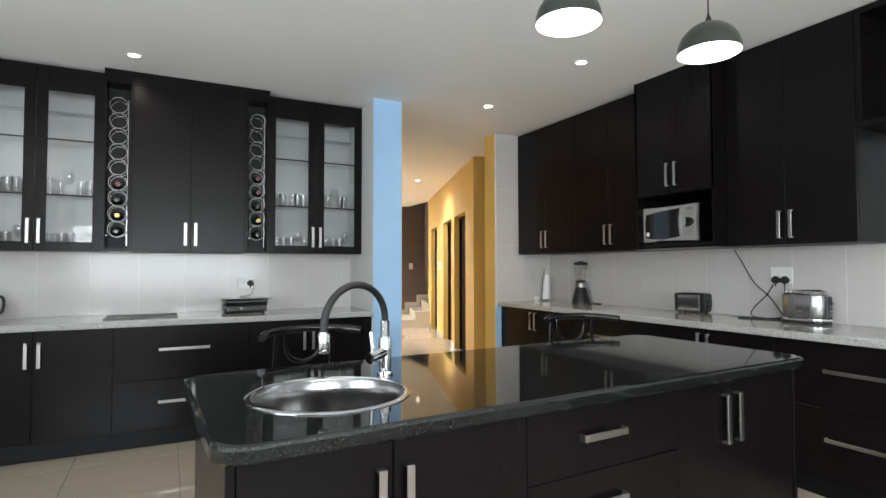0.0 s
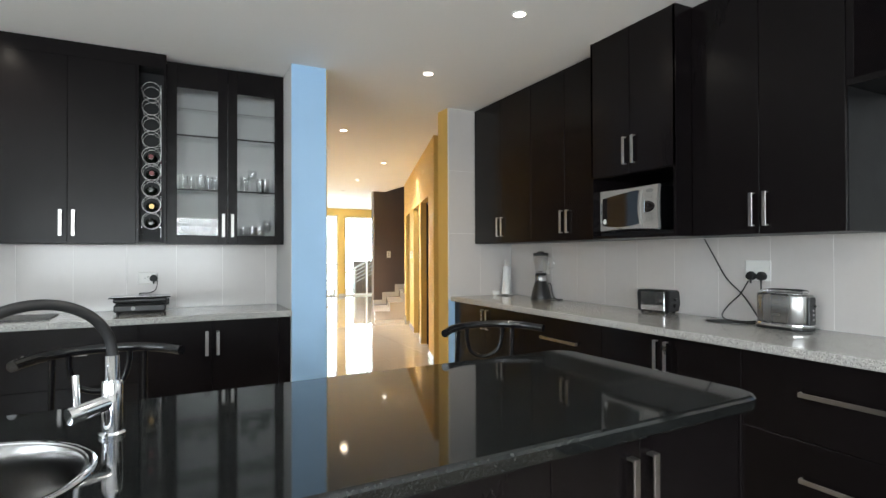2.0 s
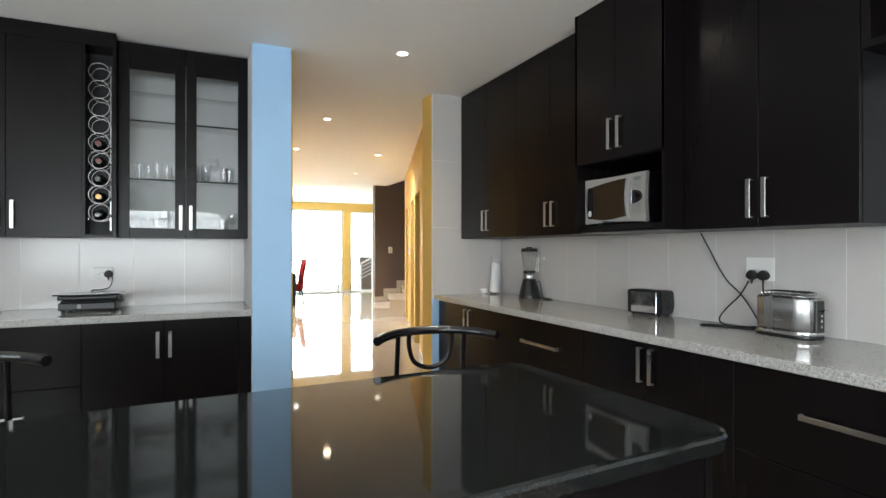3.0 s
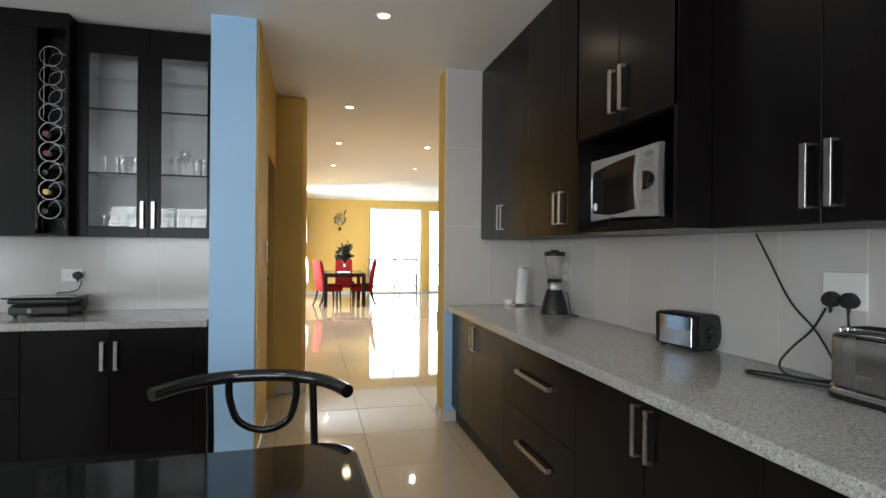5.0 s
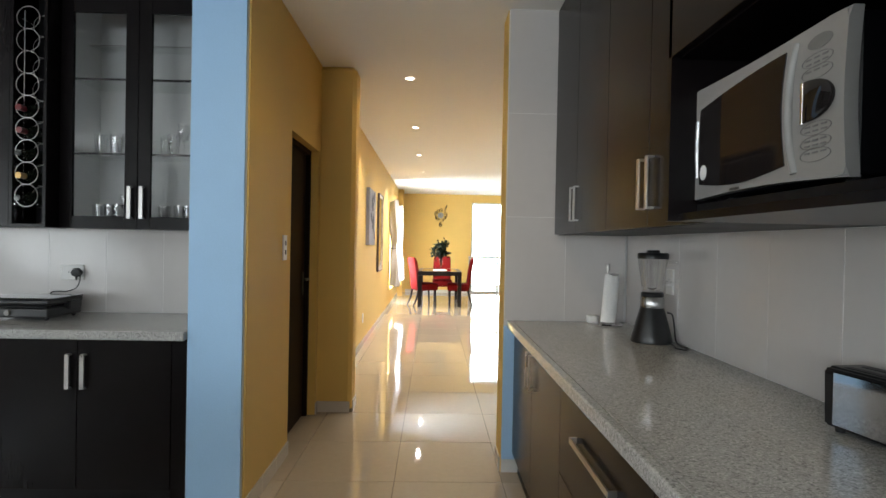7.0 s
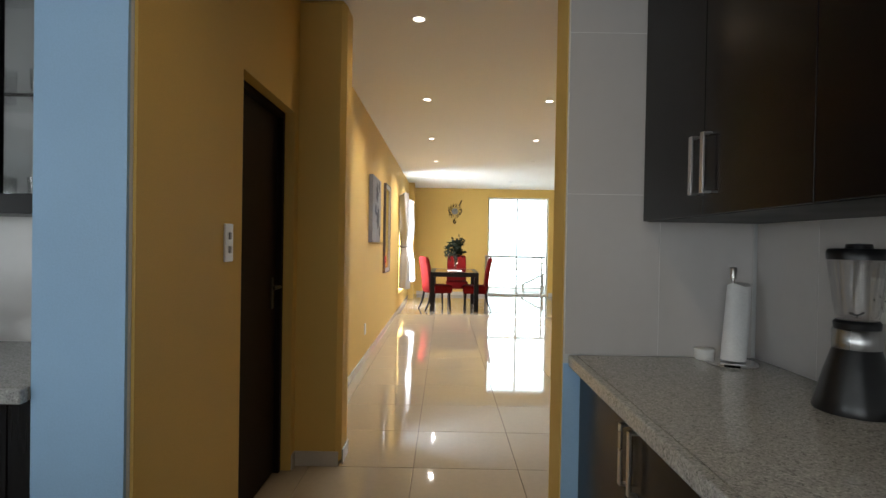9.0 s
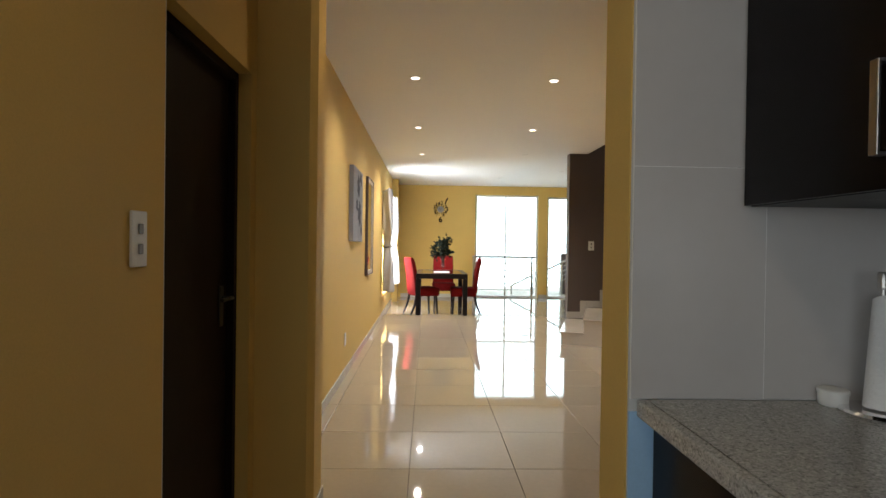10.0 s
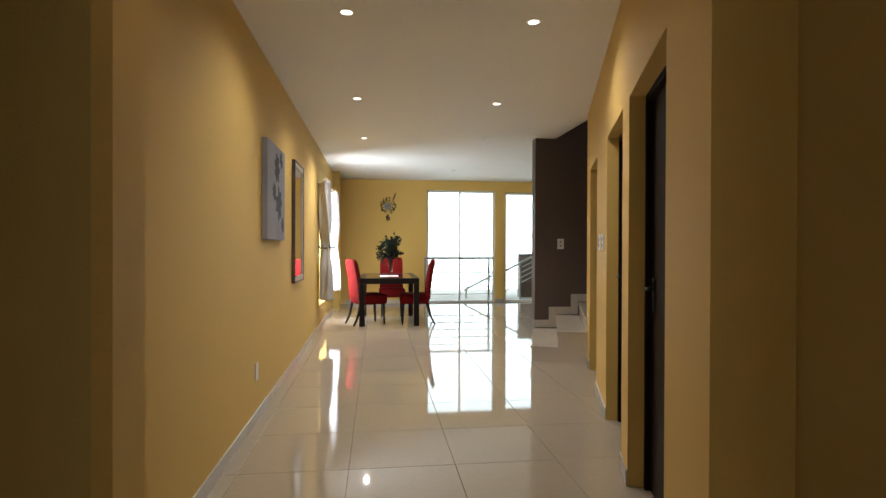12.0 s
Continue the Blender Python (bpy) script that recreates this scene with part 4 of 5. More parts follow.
# small tub in the corner
tub = thing("small_tub", (4.385, 5.475, Z), "small cream tub beside the kitchen paper", "tub")
part("pot", lathe([(0, 0), (0.03, 0), (0.033, 0.004), (0.034, 0.03), (0, 0.03)], 24), M["white_plastic"], tub, "", True)
part("lid", lathe([(0, 0.0302), (0.036, 0.0302), (0.036, 0.038), (0.033, 0.041), (0, 0.041)], 24), M["white_plastic"], tub, "flat cream lid", True)

# jug blender
bl = thing("blender", (4.48, 4.875, Z), "jug blender with a black base and a glass jug", "blender")
part("base", lathe([(0, 0), (0.092, 0), (0.094, 0.006), (0.088, 0.03), (0.07, 0.10), (0.055, 0.15), (0.052, 0.16), (0, 0.16)], 32), M["black_plastic"], bl, "flared black base", True)
part("collar", lathe([(0.0, 0.16), (0.053, 0.16), (0.054, 0.168), (0.054, 0.205), (0.05, 0.21), (0, 0.21)], 32), M["steel"], bl, "brushed steel collar", True)
part("jug_foot", lathe([(0, 0.21), (0.05, 0.21), (0.052, 0.225), (0.046, 0.232), (0, 0.232)], 32), M["black_plastic"], bl, "black jug foot", True)
jug = part("jug", lathe([(0.0, 0.233), (0.044, 0.233), (0.05, 0.26), (0.066, 0.385), (0.063, 0.385), (0.047, 0.262), (0.041, 0.24), (0, 0.24)], 32), M["glassware"], bl, "clear glass jug", True)
part("jug_handle", tube([(0.058, -0.024, 0.372), (0.10, -0.042, 0.368), (0.113, -0.047, 0.335), (0.10, -0.042, 0.285), (0.047, -0.02, 0.262)], 0.009, 8, smooth=4), M["glassware"], jug, "glass handle", True)
part("lid", lathe([(0, 0.385), (0.069, 0.385), (0.07, 0.405), (0.064, 0.413), (0.03, 0.414), (0.028, 0.425), (0, 0.427)], 32), M["black_plastic"], bl, "black lid", True)
for k in range(8):
    a = math.pi * k / 4
    ca8, sa8 = math.cos(a), math.sin(a)
    part("rib", tube([(0.050 * ca8, 0.050 * sa8, 0.262), (0.0665 * ca8, 0.0665 * sa8, 0.382)], 0.0022, 6), M["glassware"], jug, "", True)
part("blade", tube([(-0.02, 0.0, 0.25), (0, 0, 0.243), (0.02, 0.004, 0.25)], 0.003, 6), M["steel"], bl)
part("cord", tube([(0.04, -0.078, 0.012), (0.05, -0.12, 0.006), (0.03, -0.19, 0.006), (0.05, -0.225, 0.006), (0.078, -0.20, 0.006), (0.075, -0.13, 0.006), (0.083, -0.07, 0.02), (0.086, -0.045, 0.08), (0.078, -0.04, 0.13), (0.058, -0.03, 0.14)], 0.0035, 6, smooth=6), M["black_rubber"], bl, "thin black cord", True)

# black two-slot toaster with a chrome face
tb = thing("black_toaster", (4.508, 3.595, Z), "black toaster with a mirror chrome front panel", "toaster", turn=9)
tb.scale = (0.95, 0.89, 0.87)
body = part("body", bmesh.new(), M["black_plastic"], tb)
bm = bmesh.new()
prof = [(-0.07, 0.012), (0.055, 0.012), (0.078, 0.07), (0.066, 0.165), (0.05, 0.178), (-0.06, 0.178), (-0.074, 0.165)]
a = [bm.verts.new((x, -0.135, z)) for x, z in prof]
b = [bm.verts.new((x, 0.135, z)) for x, z in prof]
bm.faces.new(a[::-1]), bm.faces.new(b)
for i in range(len(prof)):
    bm.faces.new((a[i], a[(i + 1) % len(prof)], b[(i + 1) % len(prof)], b[i]))
bmesh.ops.recalc_face_normals(bm, faces=bm.faces)
bmesh.ops.bevel(bm, geom=bm.edges[:], offset=0.007, segments=2, affect="EDGES")
bm.to_mesh(body.data)
bm.free()
part("front_panel", box(-0.077, -0.071, -0.10, 0.10, 0.022, 0.168, 0.002), M["chrome"], tb, "mirror chrome panel")
for x in (-0.032, 0.018):
    part("slot", box(x - 0.011, x + 0.011, -0.10, 0.10, 0.176, 0.1795), M["carcass"], tb, "dark bread slot")
part("lever", box(-0.02, 0.02, -0.158, -0.134, 0.10, 0.116, 0.004), M["black_plastic"], tb)
part("dial", lathe([(0, 0), (0.016, 0), (0.015, 0.014), (0, 0.015)], 20), M["black_plastic"], tb, "", True, pose(0.0, -0.134, 0.06, 90))
for x in (-0.05, 0.04):
    for y in (-0.10, 0.10):
        part("foot", lathe([(0, 0), (0.011, 0), (0.012, 0.014), (0, 0.014)], 12, at=(x, y, 0)), M["black_rubber"], tb)

# long steel toaster
ts = thing("steel_toaster", (4.46, 2.715, Z), "brushed steel long-slot toaster with rounded ends", "toaster")
part("plinth", extrude(round_rect(-0.082, 0.082, -0.14, 0.14, 0.07, 8), 0.0, 0.016, 0.003), M["black_plastic"], ts, "black base band", True)
part("skirt", extrude(round_rect(-0.08, 0.08, -0.138, 0.138, 0.07, 8), 0.0165, 0.034, 0.002), M["chrome"], ts, "bright lower band", True)
part("body", extrude(round_rect(-0.077, 0.077, -0.134, 0.134, 0.068, 10), 0.0345, 0.188, 0.012, 3), M["steel"], ts, "", True)
part("top_plate", extrude(round_rect(-0.058, 0.058, -0.112, 0.112, 0.05, 8), 0.1882, 0.193, 0.002), M["chrome"], ts, "", True)
for x in (-0.025, 0.025):
    part("slot", box(x - 0.012, x + 0.012, -0.10, 0.10, 0.1932, 0.1945), M["carcass"], ts, "dark bread slot")
for x in (-0.04, -0.013, 0.013, 0.04):
    part("rack_wire", tube([(x, -0.10, 0.194), (x, -0.085, 0.207), (x, 0.085, 0.207), (x, 0.10, 0.194)], 0.002, 6, smooth=3), M["chrome"], ts, "chrome warming wire", True)
panel = part("control_panel", box(-0.03, 0.03, -0.142, -0.130, 0.03, 0.175, 0.004), M["black_plastic"], ts, "black end panel")
part("lever", box(-0.016, 0.016, -0.170, -0.142, 0.125, 0.138, 0.004), M["chrome"], panel, "chrome lever")
for z in (0.06, 0.085, 0.108):
    part("button", lathe([(0, 0), (0.007, 0), (0.0065, 0.005), (0, 0.0055)], 14), M["chrome"], panel, "", True, pose(0, -0.142, z, 90))
part("top_handle", box(-0.05, -0.03, -0.12, -0.06, 0.206, 0.217, 0.004), M["black_plastic"], ts)
part("badge", box(-0.0785, -0.0768, -0.02, 0.02, 0.075, 0.082), M["handle"], ts, "small plain badge")

# contact grill
gr = thing("contact_grill", (1.325, 5.335, Z), "black contact grill with a pale knob", "grill")
gr.scale = (0.83, 1.0, 0.92)
part("base", box(-0.19, 0.19, -0.14, 0.13, 0.014, 0.07, 0.012, segments=3), M["black_plastic"], gr)
part("lower_plate", box(-0.175, 0.175, -0.13, 0.11, 0.0705, 0.082, 0.003), M["carcass"], gr, "dark ribbed plate")
part("lid", box(-0.195, 0.20, -0.145, 0.13, 0.086, 0.118, 0.012, segments=3), M["black_plastic"], gr)
part("lid_edge", box(-0.225, 0.225, -0.15, 0.10, 0.119, 0.127, 0.003), M["black_gloss"], gr, "thin overhanging top")
part("knob", lathe([(0, 0), (0.016, 0), (0.015, 0.014), (0, 0.015)], 20), M["silver_plastic"], gr, "pale silver knob", True, pose(-0.05, -0.141, 0.044, 90))
part("hinge", box(0.17, 0.215, 0.0, 0.10, 0.05, 0.10, 0.006), M["black_plastic"], gr)
for x in (-0.16, 0.16):
    for y in (-0.11, 0.10):
        part("foot", lathe([(0, 0), (0.012, 0), (0.013, 0.016), (0, 0.016)], 12, at=(x, y, 0)), M["black_rubber"], gr)
part("cord", tube([(-0.02, 0.12, 0.12), (-0.015, 0.15, 0.135), (0.05, 0.17, 0.135), (0.10, 0.19, 0.155), (0.115, 0.205, 0.20), (0.116, 0.205, 0.235)], 0.0035, 6, smooth=5), M["black_rubber"], gr, "thin black cord", True)

hob = thing("glass_hob", (0.60, 5.25, Z), "flat black glass hob on grey granite", "hob")
part("glass_plate", box(-0.23, 0.23, -0.15, 0.17, 0.0, 0.007, 0.002), M["hob_glass"], hob)
part("rim", box(-0.234, 0.234, -0.155, -0.1505, 0.0, 0.008, 0.001), M["black_plastic"], hob, "thin dark front rim")
for x, y, r in ((-0.1, 0.0, 0.08), (0.11, 0.02, 0.065)):
    part("cooking_zone", tube([(x + r * math.cos(a), y + r * math.sin(a), 0.0071) for a in [math.pi * i / 16 for i in range(32)]], 0.0008, 4, closed=True), M["silver_plastic"], hob, "fine pale ring")

kt = thing("electric_kettle", (-0.345, 5.33, Z), "dark cylindrical electric kettle on its base", "kettle")
part("base", lathe([(0, 0), (0.075, 0), (0.076, 0.012), (0.07, 0.018), (0, 0.018)], 28), M["black_plastic"], kt, "", True)
part("body", lathe([(0, 0.019), (0.07, 0.019), (0.073, 0.03), (0.066, 0.15), (0.058, 0.17), (0, 0.172)], 28), M["steel"], kt, "brushed steel body", True)
part("lid", lathe([(0, 0.172), (0.055, 0.172), (0.045, 0.19), (0.01, 0.194), (0.01, 0.205), (0, 0.206)], 28), M["black_plastic"], kt, "black lid", True)
part("handle", tube([(0.055, 0.0, 0.17), (0.10, 0.0, 0.165), (0.112, 0.0, 0.12), (0.10, 0, 0.06), (0.068, 0, 0.045)], 0.009, 8, smooth=4), M["black_plastic"], kt, "", True)


# ---- sockets, plugs, switches ----
def plate(m, w, h, label, name="wall_socket", holes=0, rockers=0):
    s = new(name)
    s.matrix_basis = m
    tagged(s, label, "switch" if "switch" in name else "socket")
    part("plate", box(-w / 2, w / 2, -0.009, 0.0, -h / 2, h / 2, 0.003, segments=2), M["white_plastic"], s)
    for k in range(rockers):
        zc = (k - (rockers - 1) / 2) * h * 0.36
        part("rocker", box(-0.011, 0.011, -0.0135, -0.009, zc - 0.014, zc + 0.014, 0.002), M["silver_plastic"], s)
    for k in range(holes):
        xc = (k - (holes - 1) / 2) * 0.02
        part("pin_hole", lathe([(0, 0), (0.0035, 0), (0.0035, 0.0012), (0, 0.0012)], 10), M["carcass"], s, "", False, pose(xc, -0.0085, 0.01 * (k % 2), 90))
    return s


def plug(m, label="black three-pin plug in a wall socket"):
    p = new("plug")
    p.matrix_basis = m
    tagged(p, label, "plug")
    part("body", extrude([(0.028 * math.cos(a) * (1 - 0.25 * max(0, math.sin(a))), 0.026 * math.sin(a)) for a in [math.pi * i / 10 for i in range(20)]], 0.0, 0.032, 0.006), M["black_rubber"], p, "", True, pose(0, 0, 0, 90))
    part("strain_relief", tube([(0, -0.018, -0.02), (0, -0.02, -0.045)], 0.007, 8, taper=0.004), M["black_rubber"], p, "", True)
    return p


plate(pose(1.36, 5.5725, 1.125), 0.13, 0.085, "white wall socket above the worktop", holes=3)
plug(pose(1.397, 5.5635, 1.125))
plate(pose(4.5915, 2.94, 1.195, 0, 0, -90), 0.15, 0.12, "white double wall socket above the worktop", rockers=0, holes=0)
plug(pose(4.582, 2.97, 1.165, 0, 0, -90))
plug(pose(4.582, 2.908, 1.165, 0, 0, -90))
plate(pose(4.5915, 4.93, 1.17, 0, 0, -90), 0.075, 0.12, "white wall socket behind the blender", holes=3)
c = new("power_cord")
c.matrix_basis = pose(0.02, 0.045, -0.007)
tagged(c, "black power cord hanging from the wall cabinet", "cord")
part("cord", tube([(4.53, 3.22, UB), (4.54, 3.17, 1.30), (4.545, 3.08, 1.15), (4.545, 2.98, 1.06), (4.53, 2.90, 0.97), (4.52, 2.87, 0.92), (4.48, 2.93, 0.906), (4.47, 3.02, 0.906), (4.50, 3.08, 0.93), (4.535, 3.06, 0.99), (4.54, 2.99, 1.06), (4.542, 2.94, 1.14)], 0.004, 7, smooth=7), M["black_rubber"], c, "", True)
c = new("power_cord")
c.matrix_basis = pose(0.02, 0.045, -0.007)
tagged(c, "black toaster cord lying on the worktop", "cord")
part("cord", tube([(4.46, 2.80, 0.907), (4.41, 2.92, 0.905), (4.36, 3.06, 0.905), (4.39, 3.09, 0.905), (4.46, 3.0, 0.905), (4.52, 2.88, 0.91), (4.543, 2.865, 1.05), (4.543, 2.865, 1.15)], 0.004, 7, smooth=7), M["black_rubber"], c, "", True)
plate(pose(2.5725, 5.605, 1.29, 0, 0, 90), 0.075, 0.15, "white four-gang light switch in the passage", "light_switch", rockers=2)
plate(pose(5.87, 12.319, 1.29), 0.09, 0.14, "white light switch on the brown wall", "light_switch", rockers=2)
plate(pose(2.5725, 9.29, 0.362, 0, 0, 90), 0.075, 0.12, "white low wall socket in the hall", holes=3)
for s in (9.30, 9.55):
    q = along((s - 6.65) * 1.054, 0.001, 1.29)
    plate(pose(q.x, q.y, 1.29, 0, 0, -90 - SLOPE), 0.075, 0.13, "white light switch beside a door", "light_switch", rockers=2)


# ---- wine racks, bottles, glasses ----
def wine_rack(x):
    r = thing("wine_rack", (x, 5.16, 0), "chrome wire wine rack of nine rings in a cabinet niche", "wine rack", "wine racks")
    me = None
    for k in range(9):
        ring = part("ring", tube([(0.057 * math.cos(a), 0, 0.057 * math.sin(a)) for a in [math.pi * i / 14 for i in range(28)]], 0.0014, 6, closed=True), M["handle"], r, "", True, pose(0, 0, 1.535 + 0.1122 * k))
        part("ring", tube([(0.055 * math.cos(a), 0, 0.055 * math.sin(a)) for a in [math.pi * i / 14 for i in range(28)]], 0.0009, 6, closed=True), M["handle"], r, "", True, pose(0, 0.11, 1.535 + 0.1122 * k))
    for s in (-1, 1):
        part("rail", tube([(s * 0.0585, 0.055, 1.42), (s * 0.0585, 0.055, 2.49)], 0.0025, 6), M["chrome"], r)
        for z in (1.49, 1.98, 2.44):
            part("bracket", tube([(s * 0.0585, 0.0, z), (s * 0.0585, 0.172, z)], 0.002, 6), M["chrome"], r)
    return r


def bottle(x, z, foil):
    b = thing("wine_bottle", (x, 5.16, z), "dark wine bottle lying in the rack, neck outwards", "bottle", "wine bottles")
    part("glass", lathe([(0, 0.16), (0.036, 0.16), (0.038, 0.15), (0.038, 0.04), (0.03, 0.02), (0.015, -0.005), (0.0135, -0.02)], 24), M["green_glass"], b, "", True, pose(0, 0, -0.01, -90))
    part("foil", lathe([(0.0137, -0.018), (0.0142, -0.05), (0.0155, -0.052), (0.0155, -0.06), (0, -0.061)], 20), foil, b, "foil capped neck", True, pose(0, 0, -0.01, -90))
    return b


for x, filled in ((0.341 + 0.092, (0, 1, 2, 3)), (0.341 + 1.144 - 0.092, (0, 1, 2, 3, 4))):
    wine_rack(x)
    for k in filled:
        bottle(x + 0.004 * (k % 2), 1.528 + 0.1122 * k, (M["green_glass"], M["foil_gold"], M["green_glass"], M["foil_red"], M["foil_red"])[k])

tumbler = thing("drinking_glass", (0, 0, 0), "clear straight drinking glass on a shelf", "glass", "glasses in the cabinets")
part("glass", lathe([(0, 0), (0.027, 0), (0.029, 0.004), (0.034, 0.12), (0.0325, 0.12), (0.0265, 0.012), (0, 0.012)], 20), M["glassware"], tumbler, "", True)
wine = thing("wine_glass", (0, 0, 0), "clear stemmed wine glass on a shelf", "glass", "glasses in the cabinets")
part("glass", lathe([(0, 0), (0.03, 0), (0.03, 0.003), (0.004, 0.008), (0.004, 0.075), (0.02, 0.09), (0.034, 0.13), (0.03, 0.175), (0.0285, 0.175), (0.032, 0.13), (0.018, 0.093), (0, 0.085)], 20), M["glassware"], wine, "", True)
first = {"t": True, "w": True}
for x0, w in ((-0.476, 0.815), (1.486, 0.812)):
    for z, kinds in ((NB + 0.0185, "tttwt ttttw"), (1.7825, "ttttt ttwtt")):
        for k, ch in enumerate(kinds):
            if ch == " ":
                continue
            x = x0 + 0.10 + k * (w - 0.2) / (len(kinds) - 1)
            m = pose(x + random.uniform(-0.012, 0.012), 5.43 + random.uniform(-0.06, 0.05), z, 0, 0, random.uniform(0, 90))
            src = tumbler if ch == "t" else wine
            if first[ch]:
                src.matrix_basis, first[ch] = m, False
            else:
                copy_thing(src, m)

# ---- dining corner ----
tab = thing("dining_table", (3.62, 14.5, 0), "black stained dining table with a pale inset top", "dining table")
TW, TD = 0.465, 0.75
frame_bm = bmesh.new()
for x0, x1, y0, y1 in ((-TW, TW, -TD, -TD + 0.09), (-TW, TW, TD - 0.09, TD), (-TW, -TW + 0.09, -TD + 0.09, TD - 0.09), (TW - 0.09, TW, -TD + 0.09, TD - 0.09)):
    box(x0, x1, y0, y1, 0.66, 0.75, 0.003, frame_bm)
part("top_frame", frame_bm, M["dark_wood"], tab, "thick black frame")
part("top_inset", box(-TW + 0.09, TW - 0.09, -TD + 0.09, TD - 0.09, 0.73, 0.748), M["dark_glass"], tab, "smoked glass inset")
for x in (-TW, TW - 0.085):
    for y in (-TD, TD - 0.085):
        part("leg", box(x, x + 0.085, y, y + 0.085, 0, 0.659, 0.004), M["dark_wood"], tab)


def dining_chair(m):
    c = new("dining_chair")
    c.matrix_basis = m
    tagged(c, "dining chair in red suede with black wooden legs", "chair", "chairs round the dining table")
    part("seat", box(-0.235, 0.235, -0.27, 0.20, 0.325, 0.485, 0.04, segments=4), M["red"], c, "thick red padded seat", True)
    bm = bmesh.new()
    prev = None
    for k in range(9):
        u = k / 8
        z, y = 0.40 + 0.64 * u, 0.18 + 0.02 * u + 0.075 * u * u
        hw = 0.22 - 0.012 * u - (0.012 if k == 8 else 0)
        t = 0.035 if k < 8 else 0.02
        ring = [bm.verts.new(p) for p in ((-hw, y - t, z), (hw, y - t, z), (hw, y + t, z), (-hw, y + t, z))]
        if prev:
            for i in range(4):
                bm.faces.new((prev[i], prev[(i + 1) % 4], ring[(i + 1) % 4], ring[i]))
        else:
            bm.faces.new(ring[::-1])
        prev = ring
    bm.faces.new(prev)
    bmesh.ops.recalc_face_normals(bm, faces=bm.faces)
    bmesh.ops.bevel(bm, geom=[e for e in bm.edges if abs(e.verts[0].co.z - e.verts[1].co.z) > 0.02 or abs(e.verts[0].co.z - 1.04) < 1e-3], offset=0.015, segments=3, affect="EDGES")
    part("backrest", bm, M["red"], c, "tall red padded back", True)
    for x in (-0.18, 0.18):
        part("leg", tube([(x, -0.21, 0.37), (x * 1.05, -0.23, 0.0)], 0.026, 4, taper=0.017), M["dark_wood"], c, "black front leg")
        part("leg", tube([(x, 0.17, 0.38), (x, 0.22, 0.15), (x * 1.03, 0.29, 0.0)], 0.026, 4, smooth=3, taper=0.017), M["dark_wood"], c, "black raked back leg")
    return c


ch = dining_chair(pose(3.26, 14.1, 0, 0, 0, 113))
copy_thing(ch, pose(4.065, 14.12, 0, 0, 0, -91))
copy_thing(ch, pose(3.70, 15.3, 0, 0, 0, 1))
runner = thing("table_runner", (3.62, 14.38, 0.7505), "small white cloth on the dining table", "tablecloth")
part("cloth", box(-0.14, 0.16, -0.25, 0.25, 0, 0.003, 0.001), M["paper"], runner)
vase = thing("flower_vase", (3.65, 14.28, 0.754), "tall glass vase with a bunch of dark leafy flowers", "vase")
part("vase", lathe([(0, 0), (0.035, 0), (0.036, 0.006), (0.03, 0.03), (0.034, 0.14), (0.052, 0.27), (0.049, 0.27), (0.031, 0.14), (0.026, 0.035), (0, 0.02)], 24), M["glass"], vase, "clear flared glass vase", True)
rng = random.Random(7)
leaves, stems = bmesh.new(), bmesh.new()
for k in range(46):
    a, t = rng.uniform(0, 2 * math.pi), rng.uniform(0.02, 0.2)
    tip = Vector((t * math.cos(a), t * math.sin(a), rng.uniform(0.36, 0.63) - t * 0.45))
    tube([(0, 0, 0.05), (tip.x * 0.25, tip.y * 0.25, 0.27), tuple(tip)], 0.0022, 5, bm=stems, smooth=3)
    for j in range(13):
        p = tip + Vector((rng.gauss(0, 0.028), rng.gauss(0, 0.028), rng.gauss(0, 0.03)))
        d = Vector((rng.gauss(0, 1), rng.gauss(0, 1), rng.gauss(0.2, 0.7))).normalized()
        s = d.cross(Vector((rng.gauss(0, 1), rng.gauss(0, 1), rng.gauss(0, 1)))).normalized()
        ln, wd = rng.uniform(0.045, 0.08), rng.uniform(0.014, 0.026)
        nrm = d.cross(s) * 0.006
        v = [leaves.verts.new(q) for q in (p, p + d * ln * 0.45 + s * wd + nrm, p + d * ln, p + d * ln * 0.45 - s * wd + nrm)]
        leaves.faces.new(v[:3]), leaves.faces.new((v[0], v[2], v[3]))
part("stems", stems, M["stem"], vase)
part("leaves", leaves, M["leaf"], vase, "dark leaves and buds")


